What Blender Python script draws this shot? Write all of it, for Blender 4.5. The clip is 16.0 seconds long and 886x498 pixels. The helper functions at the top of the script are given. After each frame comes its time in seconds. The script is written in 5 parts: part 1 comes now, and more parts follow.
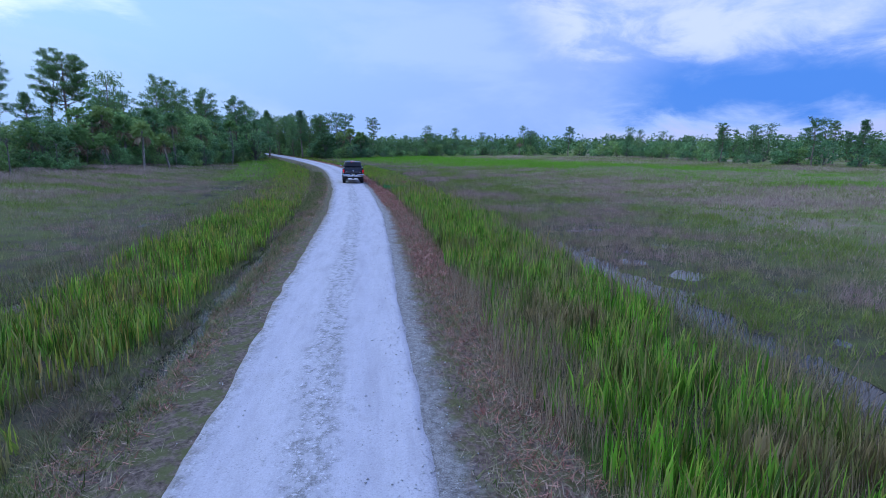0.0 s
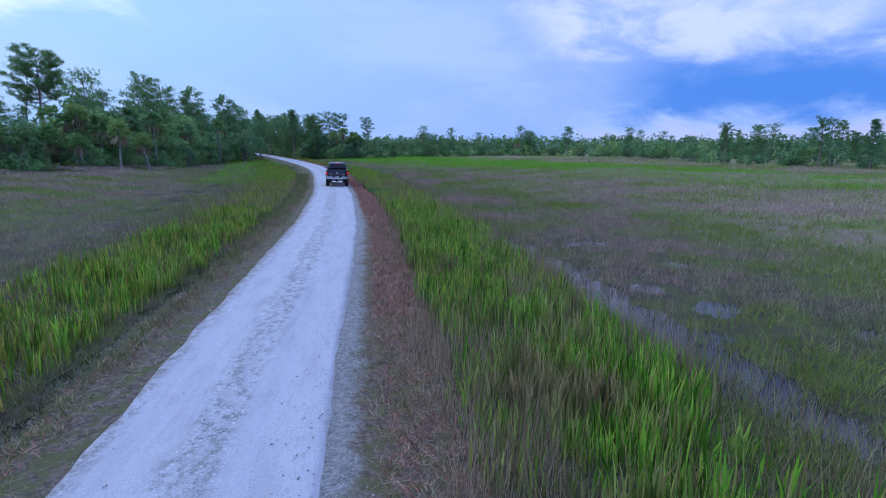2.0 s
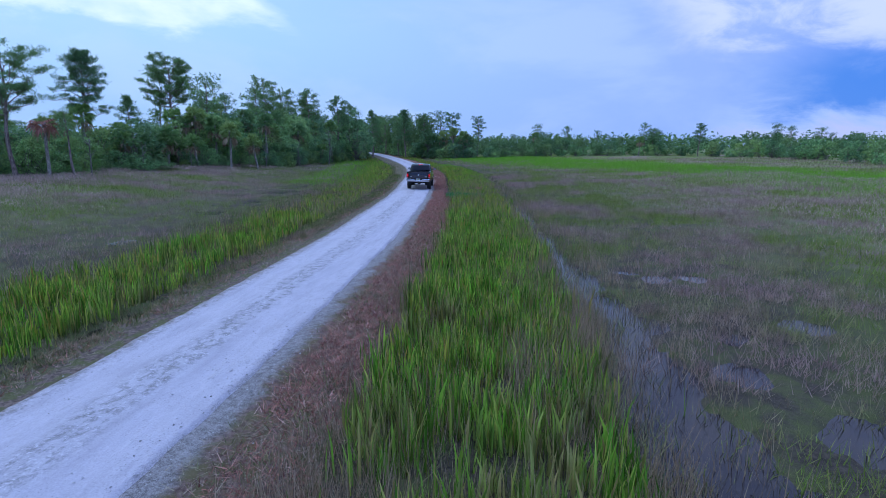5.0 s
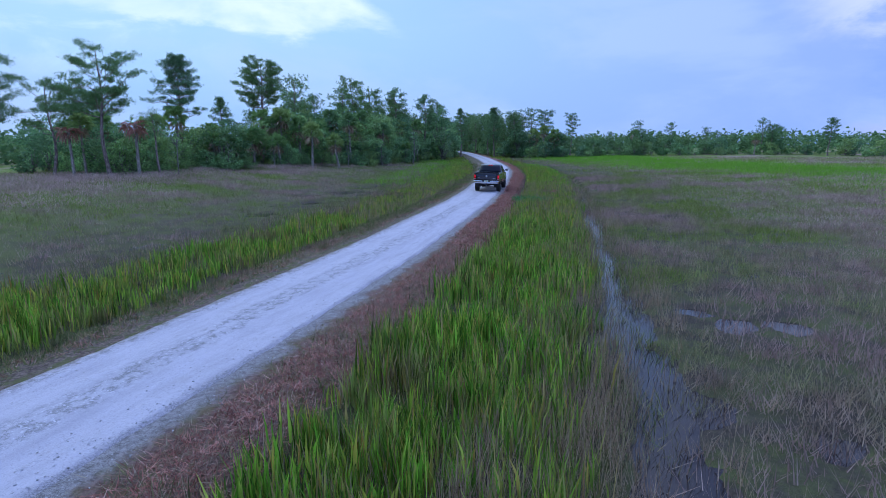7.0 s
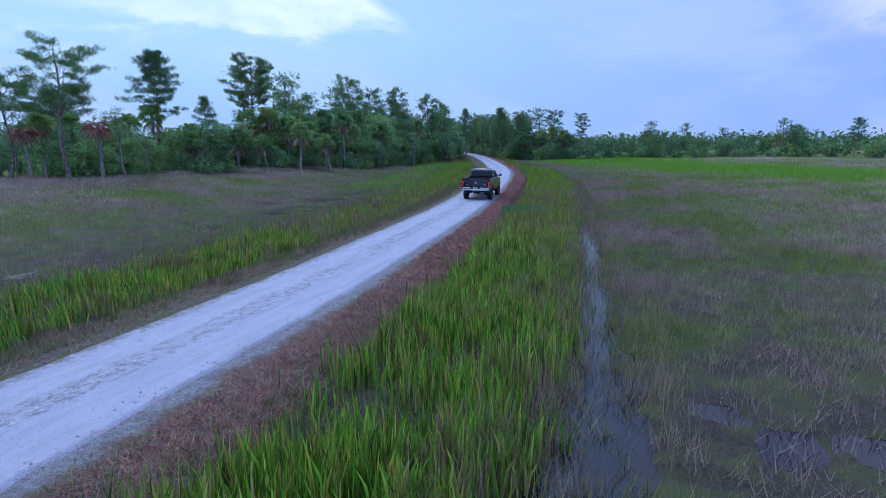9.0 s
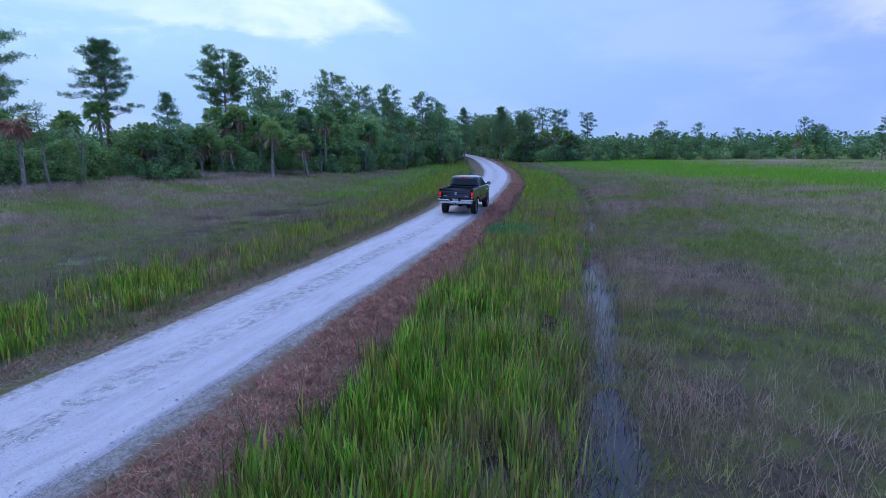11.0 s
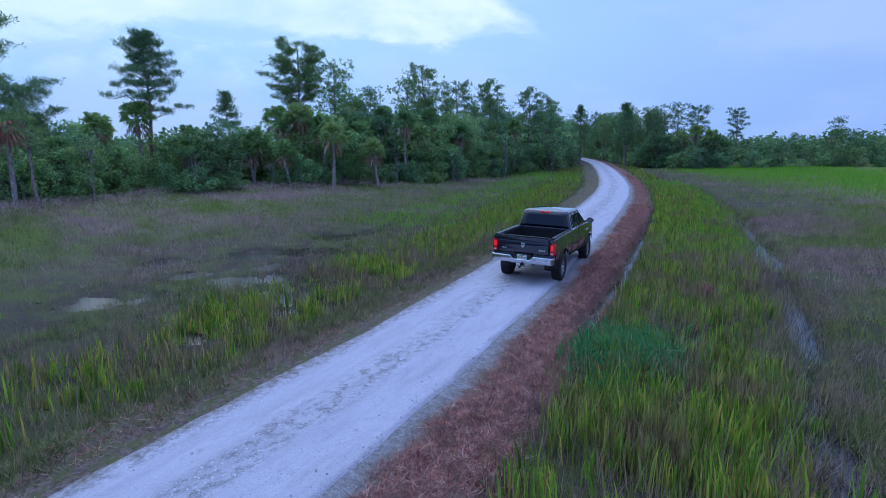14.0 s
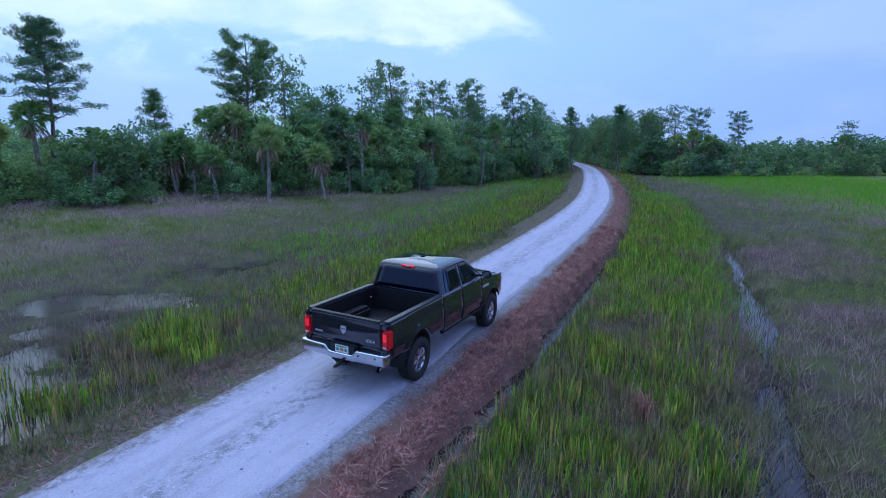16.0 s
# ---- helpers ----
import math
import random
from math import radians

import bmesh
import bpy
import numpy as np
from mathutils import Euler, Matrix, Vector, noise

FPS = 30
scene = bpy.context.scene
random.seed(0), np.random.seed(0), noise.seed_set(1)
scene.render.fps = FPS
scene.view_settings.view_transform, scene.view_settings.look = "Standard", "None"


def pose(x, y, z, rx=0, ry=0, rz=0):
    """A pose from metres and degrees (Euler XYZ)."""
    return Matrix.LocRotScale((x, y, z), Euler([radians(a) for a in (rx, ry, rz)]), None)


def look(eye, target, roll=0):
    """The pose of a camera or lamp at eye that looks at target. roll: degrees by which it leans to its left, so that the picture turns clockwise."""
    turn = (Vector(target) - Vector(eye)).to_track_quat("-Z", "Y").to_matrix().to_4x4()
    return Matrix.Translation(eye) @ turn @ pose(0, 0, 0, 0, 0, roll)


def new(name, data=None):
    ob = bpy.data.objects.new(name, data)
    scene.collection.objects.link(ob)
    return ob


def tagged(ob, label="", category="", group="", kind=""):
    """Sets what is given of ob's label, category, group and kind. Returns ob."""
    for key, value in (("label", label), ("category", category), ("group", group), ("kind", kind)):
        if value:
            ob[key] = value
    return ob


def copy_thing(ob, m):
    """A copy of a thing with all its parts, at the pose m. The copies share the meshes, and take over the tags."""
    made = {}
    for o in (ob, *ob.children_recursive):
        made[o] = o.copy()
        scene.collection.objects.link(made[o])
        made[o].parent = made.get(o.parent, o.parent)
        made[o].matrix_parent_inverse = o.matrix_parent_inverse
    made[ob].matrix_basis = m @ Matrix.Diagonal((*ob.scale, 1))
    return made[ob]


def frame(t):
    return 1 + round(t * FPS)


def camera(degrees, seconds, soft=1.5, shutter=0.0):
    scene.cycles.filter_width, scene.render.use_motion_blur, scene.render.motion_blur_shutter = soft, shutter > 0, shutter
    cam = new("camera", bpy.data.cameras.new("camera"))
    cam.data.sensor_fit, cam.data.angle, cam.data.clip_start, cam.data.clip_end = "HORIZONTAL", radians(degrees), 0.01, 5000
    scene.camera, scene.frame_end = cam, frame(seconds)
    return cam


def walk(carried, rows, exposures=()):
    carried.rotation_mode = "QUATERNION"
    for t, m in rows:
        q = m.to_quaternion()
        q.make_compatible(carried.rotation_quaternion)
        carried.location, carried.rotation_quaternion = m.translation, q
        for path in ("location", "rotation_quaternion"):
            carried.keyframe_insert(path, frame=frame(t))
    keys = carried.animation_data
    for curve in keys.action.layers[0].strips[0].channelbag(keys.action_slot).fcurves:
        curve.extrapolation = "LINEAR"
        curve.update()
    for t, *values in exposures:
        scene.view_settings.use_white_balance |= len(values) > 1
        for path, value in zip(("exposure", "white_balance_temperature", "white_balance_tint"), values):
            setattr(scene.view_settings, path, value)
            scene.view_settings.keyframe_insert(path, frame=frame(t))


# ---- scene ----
cam = camera(79.9, 16.0, 0.7)

# seconds, eye x y z, pitch, roll, yaw (degrees)
PATH = [
    (0, 1.858, -0.229, 3.492, -10.85, 0.16, -2.80),
    (0.5, 2.001, 0.635, 3.510, -10.85, 0.18, -2.88),
    (1, 2.210, 1.481, 3.530, -10.86, 0.17, -2.91),
    (1.5, 2.448, 2.299, 3.534, -10.86, 0.16, -2.94),
    (2, 2.772, 3.099, 3.540, -10.84, 0.17, -2.97),
    (2.5, 3.211, 3.842, 3.560, -10.85, 0.20, -2.95),
    (3, 3.660, 4.598, 3.578, -10.85, 0.21, -2.93),
    (3.5, 4.123, 5.366, 3.600, -10.87, 0.20, -1.01),
    (4, 4.604, 6.126, 3.612, -10.88, 0.19, 1.82),
    (4.5, 5.114, 6.914, 3.618, -10.91, 0.15, 5.35),
    (5, 5.625, 7.739, 3.638, -10.96, 0.09, 10.06),
    (5.2, 5.862, 8.093, 3.642, -10.97, 0.04, 12.26),
    (7.3, 7.227, 12.081, 3.680, -11.08, -0.10, 20.83),
    (7.5, 7.297, 12.546, 3.680, -11.05, -0.11, 21.06),
    (8, 7.409, 13.676, 3.685, -11.03, -0.10, 21.53),
    (8.5, 7.400, 15.023, 3.710, -11.00, -0.10, 21.70),
    (9, 7.346, 16.527, 3.759, -10.98, -0.10, 21.85),
    (9.5, 7.240, 18.137, 3.800, -10.96, -0.10, 21.98),
    (10, 7.039, 19.987, 3.806, -10.89, -0.10, 22.01),
    (10.2, 6.927, 20.772, 3.806, -10.88, -0.11, 22.04),
    (12.3, 5.080, 29.278, 3.840, -10.60, -0.21, 27.98),
    (12.5, 4.850, 30.118, 3.891, -10.63, -0.23, 30.37),
    (13, 4.280, 32.354, 4.025, -10.66, -0.26, 33.45),
    (13.5, 3.602, 34.698, 4.117, -10.67, -0.23, 34.70),
    (14, 2.950, 37.094, 4.190, -10.66, -0.23, 35.14),
    (14.5, 2.540, 39.537, 4.272, -10.61, -0.22, 35.40),
    (15, 2.510, 41.999, 4.380, -10.55, -0.15, 35.61),
    (15.5, 2.690, 43.982, 4.540, -10.51, 0.00, 35.70),
    (16, 2.835, 44.977, 4.599, -10.43, 0.10, 35.66),
]
walk(cam, [(t, pose(x, y, z, 90 + pitch, 0, yaw) @ pose(0, 0, 0, 0, 0, roll)) for t, x, y, z, pitch, roll, yaw in PATH], ((0, 0.04, 5850, 11), (5, 0.01, 5810, 12), (8, 0.01, 5780, 13), (12.5, -0.02, 5740, 14), (14, -0.04, 5630, 14), (16, 0.0, 5560, 14)))

# ---- sky and light ----
SUN_ELEVATION, SUN_AZIMUTH = 48.0, -60.0  # azimuth from +y towards +x
world = bpy.data.worlds.new("sky")
scene.world = world
world.use_nodes = True


class Graph:
    """Short writing for a node tree."""

    def __init__(self, tree):
        self.tree = tree
        tree.nodes.clear()

    def put(self, value, socket):
        if isinstance(value, bpy.types.NodeSocket):
            self.tree.links.new(value, socket)
        elif value is not None:
            socket.default_value = value

    def node(self, kind, ins=None):
        n = self.tree.nodes.new(kind)
        for key, value in (ins or {}).items():
            self.put(value, n.inputs[key])
        return n

    def math(self, op, a, b=None, c=None):
        n = self.node("ShaderNodeMath")
        n.operation = op
        for i, v in enumerate((a, b, c)):
            self.put(v, n.inputs[i])
        return n.outputs[0]

    def ramp(self, value, lo, hi, a=0.0, b=1.0, smooth=True):
        n = self.node("ShaderNodeMapRange", {0: value, 1: lo, 2: hi, 3: a, 4: b})
        n.interpolation_type = "SMOOTHSTEP" if smooth else "LINEAR"
        return n.outputs[0]

    def mix(self, f, a, b, blend="MIX"):
        n = self.node("ShaderNodeMix")
        n.data_type, n.blend_type = "RGBA", blend
        self.put(f, n.inputs[0])
        for v, s in ((a, n.inputs[6]), (b, n.inputs[7])):
            self.put((*v, 1) if isinstance(v, tuple) and len(v) == 3 else v, s)
        return n.outputs[2]

    def noise(self, vector, scale, detail=4.0, rough=0.55, distortion=0.0):
        n = self.node("ShaderNodeTexNoise", {"Scale": scale, "Detail": detail, "Roughness": rough, "Distortion": distortion})
        self.put(vector, n.inputs["Vector"])
        return n.outputs["Fac"]

    def attribute(self, name):
        n = self.node("ShaderNodeAttribute")
        n.attribute_name = name
        return n.outputs["Fac"]

    def stretch(self, vector, x, y, z):
        n = self.node("ShaderNodeMapping")
        self.put(vector, n.inputs["Vector"])
        n.inputs["Scale"].default_value = (x, y, z)
        return n.outputs[0]


g = Graph(world.node_tree)
way = g.node("ShaderNodeTexCoord").outputs["Generated"]
parts_of_way = g.node("ShaderNodeSeparateXYZ", {0: way}).outputs
azimuth = g.math("MULTIPLY", g.math("ARCTAN2", parts_of_way[0], parts_of_way[1]), 57.2958)
height = g.math("MULTIPLY", g.math("ARCSINE", parts_of_way[2]), 57.2958)
nishita = g.node("ShaderNodeTexSky")
nishita.sky_type, nishita.sun_disc = "NISHITA", False
nishita.sun_elevation, nishita.sun_rotation = radians(SUN_ELEVATION), radians(SUN_AZIMUTH)
clear = g.mix(1.0, nishita.outputs[0], (0.1, 0.1, 0.1), "MULTIPLY")
wisps = g.noise(g.stretch(way, 1.0, 1.0, 2.6), 3.2, 6.0, 0.55, 0.3)
billow = g.noise(g.stretch(way, 1.0, 1.0, 2.2), 7.0, 7.0, 0.6, 0.4)
# the even overcast: pale towards the west, lavender to the east
east = g.ramp(azimuth, -45.0, 25.0)
cloud = g.mix(east, (0.46, 0.72, 1.04), (0.34, 0.48, 0.95))
cloud = g.mix(g.ramp(height, 12.0, 0.0, 0.0, 0.55), cloud, (0.30, 0.46, 0.92))
cloud = g.mix(g.ramp(wisps, 0.42, 0.66, 0.0, 0.35), cloud, (0.60, 0.74, 1.0))
# the bright bank to the west
tip = g.math("ADD", height, g.math("MULTIPLY", g.math("SUBTRACT", billow, 0.5), 6.0))
bank = g.math("MULTIPLY", g.ramp(tip, 10.2, 11.8), g.ramp(g.math("ADD", azimuth, g.math("MULTIPLY", g.math("SUBTRACT", tip, 11.3), 1.3)), -24.5, -27.5))
bank = g.math("MULTIPLY", bank, g.math("MULTIPLY", g.ramp(wisps, 0.34, 0.56, 0.25, 1.0), g.ramp(azimuth, -125.0, -95.0)))
cloud = g.mix(bank, cloud, (0.88, 1.02, 1.10))
# softer heaps of cloud lower in the west
heaps = g.math("MULTIPLY", g.ramp(tip, 5.5, 10.5), g.math("MULTIPLY", g.ramp(azimuth, -38.0, -54.0), g.ramp(azimuth, -125.0, -95.0)))
cloud = g.mix(g.math("MULTIPLY", heaps, g.ramp(billow, 0.40, 0.62, 0.10, 0.75)), cloud, (0.74, 0.93, 1.08))
# the storm in the east: dark under-side, pale heads above it
side = g.ramp(g.math("ADD", azimuth, g.math("ADD", g.math("MULTIPLY", height, 0.55), g.math("MULTIPLY", g.math("SUBTRACT", wisps, 0.5), 10.0))), 15.5, 22.0)
side = g.math("MULTIPLY", side, g.ramp(azimuth, 75.0, 48.0))
ragged = g.math("ADD", height, g.math("MULTIPLY", g.math("SUBTRACT", billow, 0.5), 7.0))
dark = g.math("MULTIPLY", side, g.math("MULTIPLY", g.ramp(ragged, 2.0, 4.2), g.ramp(ragged, 10.5, 6.0)))
dark = g.math("MULTIPLY", dark, g.ramp(g.math("ADD", azimuth, g.math("MULTIPLY", g.math("SUBTRACT", billow, 0.5), 14.0)), 15.0, 27.0))
cloud = g.mix(g.math("MULTIPLY", dark, 0.9), cloud, (0.065, 0.245, 0.78))
heads = g.math("MULTIPLY", side, g.math("MULTIPLY", g.ramp(ragged, 7.5, 11.0), g.ramp(billow, 0.36, 0.62)))
cloud = g.mix(heads, cloud, (0.66, 0.74, 1.0))
rain = g.math("MULTIPLY", side, g.math("MULTIPLY", g.ramp(ragged, 12.5, 17.0), g.ramp(billow, 0.60, 0.42)))
cloud = g.mix(g.math("MULTIPLY", rain, 0.75), cloud, (0.20, 0.28, 0.62))
glow = g.math("MULTIPLY", side, g.ramp(ragged, 2.6, 1.0))
cloud = g.mix(g.math("MULTIPLY", glow, 0.5), cloud, (0.62, 0.60, 0.90))
# unseen low southern overcast, added thick and blue for the rear window to mirror
south = g.math("MULTIPLY", g.ramp(g.math("ABSOLUTE", azimuth), 110.0, 145.0), g.ramp(height, 24.0, 12.0))
cloud = g.mix(g.math("MULTIPLY", south, 0.8), cloud, (0.17, 0.30, 0.74))
sky = g.mix(0.97, clear, cloud)
# an overcast sky is brightest overhead
sky = g.mix(1.0, sky, g.node("ShaderNodeCombineXYZ", {0: g.ramp(height, 18.0, 75.0, 1.0, 2.0), 1: g.ramp(height, 18.0, 75.0, 1.0, 2.0), 2: g.ramp(height, 18.0, 75.0, 1.0, 2.1)}).outputs[0], "MULTIPLY")
back = g.node("ShaderNodeBackground", {"Color": sky, "Strength": 1.0})
g.node("ShaderNodeOutputWorld", {0: back.outputs[0]})

sun_lamp = bpy.data.lights.new("sun", "SUN")
sun_lamp.energy, sun_lamp.angle, sun_lamp.color = 0.62, radians(60), (1.0, 0.96, 0.92)
sun = new("sun", sun_lamp)
_a, _e = radians(SUN_AZIMUTH), radians(SUN_ELEVATION)
sun.matrix_world = look((0, 0, 60), (-math.sin(_a) * math.cos(_e), -math.cos(_a) * math.cos(_e), 60 - math.sin(_e)))

# ---- materials ----
def material(name, rough=0.8, metal=0.0, spec=0.3):
    m = bpy.data.materials.new(name)
    m.use_nodes = True
    gr = Graph(m.node_tree)
    bsdf = gr.node("ShaderNodeBsdfPrincipled", {"Roughness": rough, "Metallic": metal, "Specular IOR Level": spec})
    gr.node("ShaderNodeOutputMaterial", {0: bsdf.outputs[0]})
    return m, gr, bsdf


def bumped(gr, bsdf, value, strength, distance):
    n = gr.node("ShaderNodeBump", {"Strength": strength, "Distance": distance, "Height": value})
    gr.put(n.outputs[0], bsdf.inputs["Normal"])


def place(gr):
    return gr.node("ShaderNodeNewGeometry").outputs["Position"]


def island(gr):
    return gr.node("ShaderNodeNewGeometry").outputs["Random Per Island"]


def plain(name, colour, rough=0.6, metal=0.0, spec=0.5, vary=0.12, scale=9.0, bump=0.0):
    """A paint, plastic or metal with slight mottling."""
    m, gr, bsdf = material(name, rough, metal, spec)
    at = gr.node("ShaderNodeTexCoord").outputs["Object"]
    f = gr.noise(at, scale, 5.0)
    low = tuple(c * (1 - vary) for c in colour)
    high = tuple(min(1.0, c * (1 + vary)) for c in colour)
    gr.put(gr.mix(f, low, high), bsdf.inputs["Base Color"])
    gr.put(gr.ramp(gr.noise(at, scale * 2.7, 4.0), 0.3, 0.75, max(rough - 0.06, 0.02), min(rough + 0.1, 1.0)), bsdf.inputs["Roughness"])
    if bump:
        bumped(gr, bsdf, gr.noise(at, scale * 12, 3.0), bump, 0.004)
    return m


def leafy(name, tones, rough=0.55, patch=None, patch_scale=0.12, thin_share=0.3, patch_range=(0.48, 0.66), own=None, clump=None):
    """Leaves, blades and needles: each its own tone; patch tints whole stretches of it."""
    m = bpy.data.materials.new(name)
    m.use_nodes = True
    gr = Graph(m.node_tree)
    r = island(gr)
    at = place(gr)
    ramp = gr.node("ShaderNodeValToRGB")
    gr.put(r, ramp.inputs[0])
    els = ramp.color_ramp.elements
    while len(els) < len(tones):
        els.new(0.5)
    for i, (e, c) in enumerate(zip(els, tones)):
        e.position, e.color = i / max(len(tones) - 1, 1), (*c, 1)
    colour = ramp.outputs[0]
    if patch:
        f = gr.ramp(gr.noise(gr.stretch(at, 1.0, 1.0, 0.2), patch_scale, 4.0, 0.6), *patch_range)
        pr = gr.node("ShaderNodeValToRGB")
        gr.put(gr.math("FRACT", gr.math("MULTIPLY", r, 7.3)), pr.inputs[0])
        pr.color_ramp.elements[0].color, pr.color_ramp.elements[1].color = (*patch[0], 1), (*patch[1], 1)
        colour = gr.mix(f, colour, pr.outputs[0])
    if clump:
        # noise makes neighbouring tufts paler or deeper, also standing in for shaded gaps
        f = gr.noise(gr.stretch(at, 1.0, 1.0, 0.12), clump[0], 3.0, 0.7)
        colour = gr.mix(1.0, colour, gr.ramp(f, 0.36, 0.64, clump[1], clump[2]), "MULTIPLY")
    if own:
        # whole plants differ: some yellower and paler, some bluer and deeper
        o = gr.node("ShaderNodeObjectInfo").outputs["Random"]
        colour = gr.mix(gr.ramp(o, 0.5, 1.0, 0.0, 0.55, False), colour, own[0])
        colour = gr.mix(gr.ramp(o, 0.5, 0.0, 0.0, 0.55, False), colour, own[1])
    bsdf = gr.node("ShaderNodeBsdfPrincipled", {"Base Color": colour, "Roughness": rough, "Specular IOR Level": 0.25})
    thin = gr.node("ShaderNodeBsdfTranslucent", {"Color": colour})
    both = gr.node("ShaderNodeMixShader", {0: thin_share, 1: bsdf.outputs[0], 2: thin.outputs[0]})
    gr.node("ShaderNodeOutputMaterial", {0: both.outputs[0]})
    return m


def bark(name, low, high):
    m, gr, bsdf = material(name, 0.9, 0.0, 0.15)
    at = gr.node("ShaderNodeTexCoord").outputs["Object"]
    f = gr.noise(gr.stretch(at, 1.0, 1.0, 0.35), 9.0, 6.0, 0.65)
    gr.put(gr.mix(gr.ramp(f, 0.35, 0.68), low, high), bsdf.inputs["Base Color"])
    bumped(gr, bsdf, f, 0.8, 0.03)
    return m


def make_ground():
    m, gr, bsdf = material("ground_soil", 0.95, 0.0, 0.1)
    at = place(gr)
    d = gr.attribute("offset")
    away = gr.math("ABSOLUTE", d)
    big, mid, fine = gr.noise(at, 0.16, 5.0, 0.6), gr.noise(at, 1.1, 5.0, 0.65), gr.noise(at, 14.0, 6.0, 0.7)
    grit = gr.noise(at, 60.0, 4.0, 0.7)
    wander = gr.math("ADD", away, gr.math("MULTIPLY", gr.math("SUBTRACT", mid, 0.5), 1.1))
    # thatch of dead grass and fern on the shoulders, redder along the east side further on
    tan = gr.mix(gr.ramp(fine, 0.32, 0.68), (0.060, 0.046, 0.040), (0.22, 0.168, 0.148))
    tan = gr.mix(gr.ramp(gr.noise(at, 3.2, 5.0, 0.7), 0.43, 0.60, 0.0, 0.85), tan, gr.mix(grit, (0.05, 0.065, 0.022), (0.15, 0.16, 0.065)))
    red = gr.mix(fine, (0.13, 0.065, 0.055), (0.27, 0.145, 0.12))
    along = gr.node("ShaderNodeSeparateXYZ", {0: at}).outputs[1]
    redder = gr.math("MULTIPLY", gr.ramp(d, 1.2, 2.2), gr.ramp(along, 6.0, 32.0, 0.15, 0.95))
    thatch = gr.mix(gr.math("MULTIPLY", redder, gr.ramp(mid, 0.3, 0.6, 0.5, 1.0)), tan, red)
    gravel = gr.mix(gr.ramp(gr.math("ADD", gr.math("MULTIPLY", grit, 0.55), gr.math("MULTIPLY", fine, 0.45)), 0.38, 0.62), (0.12, 0.11, 0.108), (0.36, 0.345, 0.35))
    edge = gr.mix(gr.math("MAXIMUM", gr.ramp(wander, 1.6, 2.0), gr.ramp(d, 0.5, -0.5)), gravel, thatch)
    mud = gr.mix(gr.ramp(fine, 0.3, 0.7), (0.035, 0.031, 0.026), (0.100, 0.082, 0.068))
    moss = gr.mix(gr.ramp(grit, 0.3, 0.7), (0.045, 0.056, 0.022), (0.13, 0.14, 0.06))
    mud = gr.mix(gr.ramp(gr.noise(at, 0.8, 6.0, 0.7), 0.40, 0.60), mud, moss)
    low = gr.mix(gr.ramp(wander, 3.0, 3.5), edge, mud)
    # the wide field further off: olive sward, mauve seed heads, a brighter green belt
    olive = gr.mix(gr.ramp(mid, 0.3, 0.7), (0.09, 0.145, 0.026), (0.17, 0.225, 0.052))
    mauve = gr.mix(fine, (0.24, 0.16, 0.145), (0.36, 0.265, 0.245))
    field = gr.mix(gr.ramp(big, 0.45, 0.64, 0.05, 0.85), olive, mauve)
    far = gr.ramp(away, 10.0, 32.0)
    gr.put(gr.mix(far, low, field), bsdf.inputs["Base Color"])
    bumped(gr, bsdf, gr.math("ADD", fine, gr.math("MULTIPLY", grit, 0.6)), 0.7, 0.05)
    return m


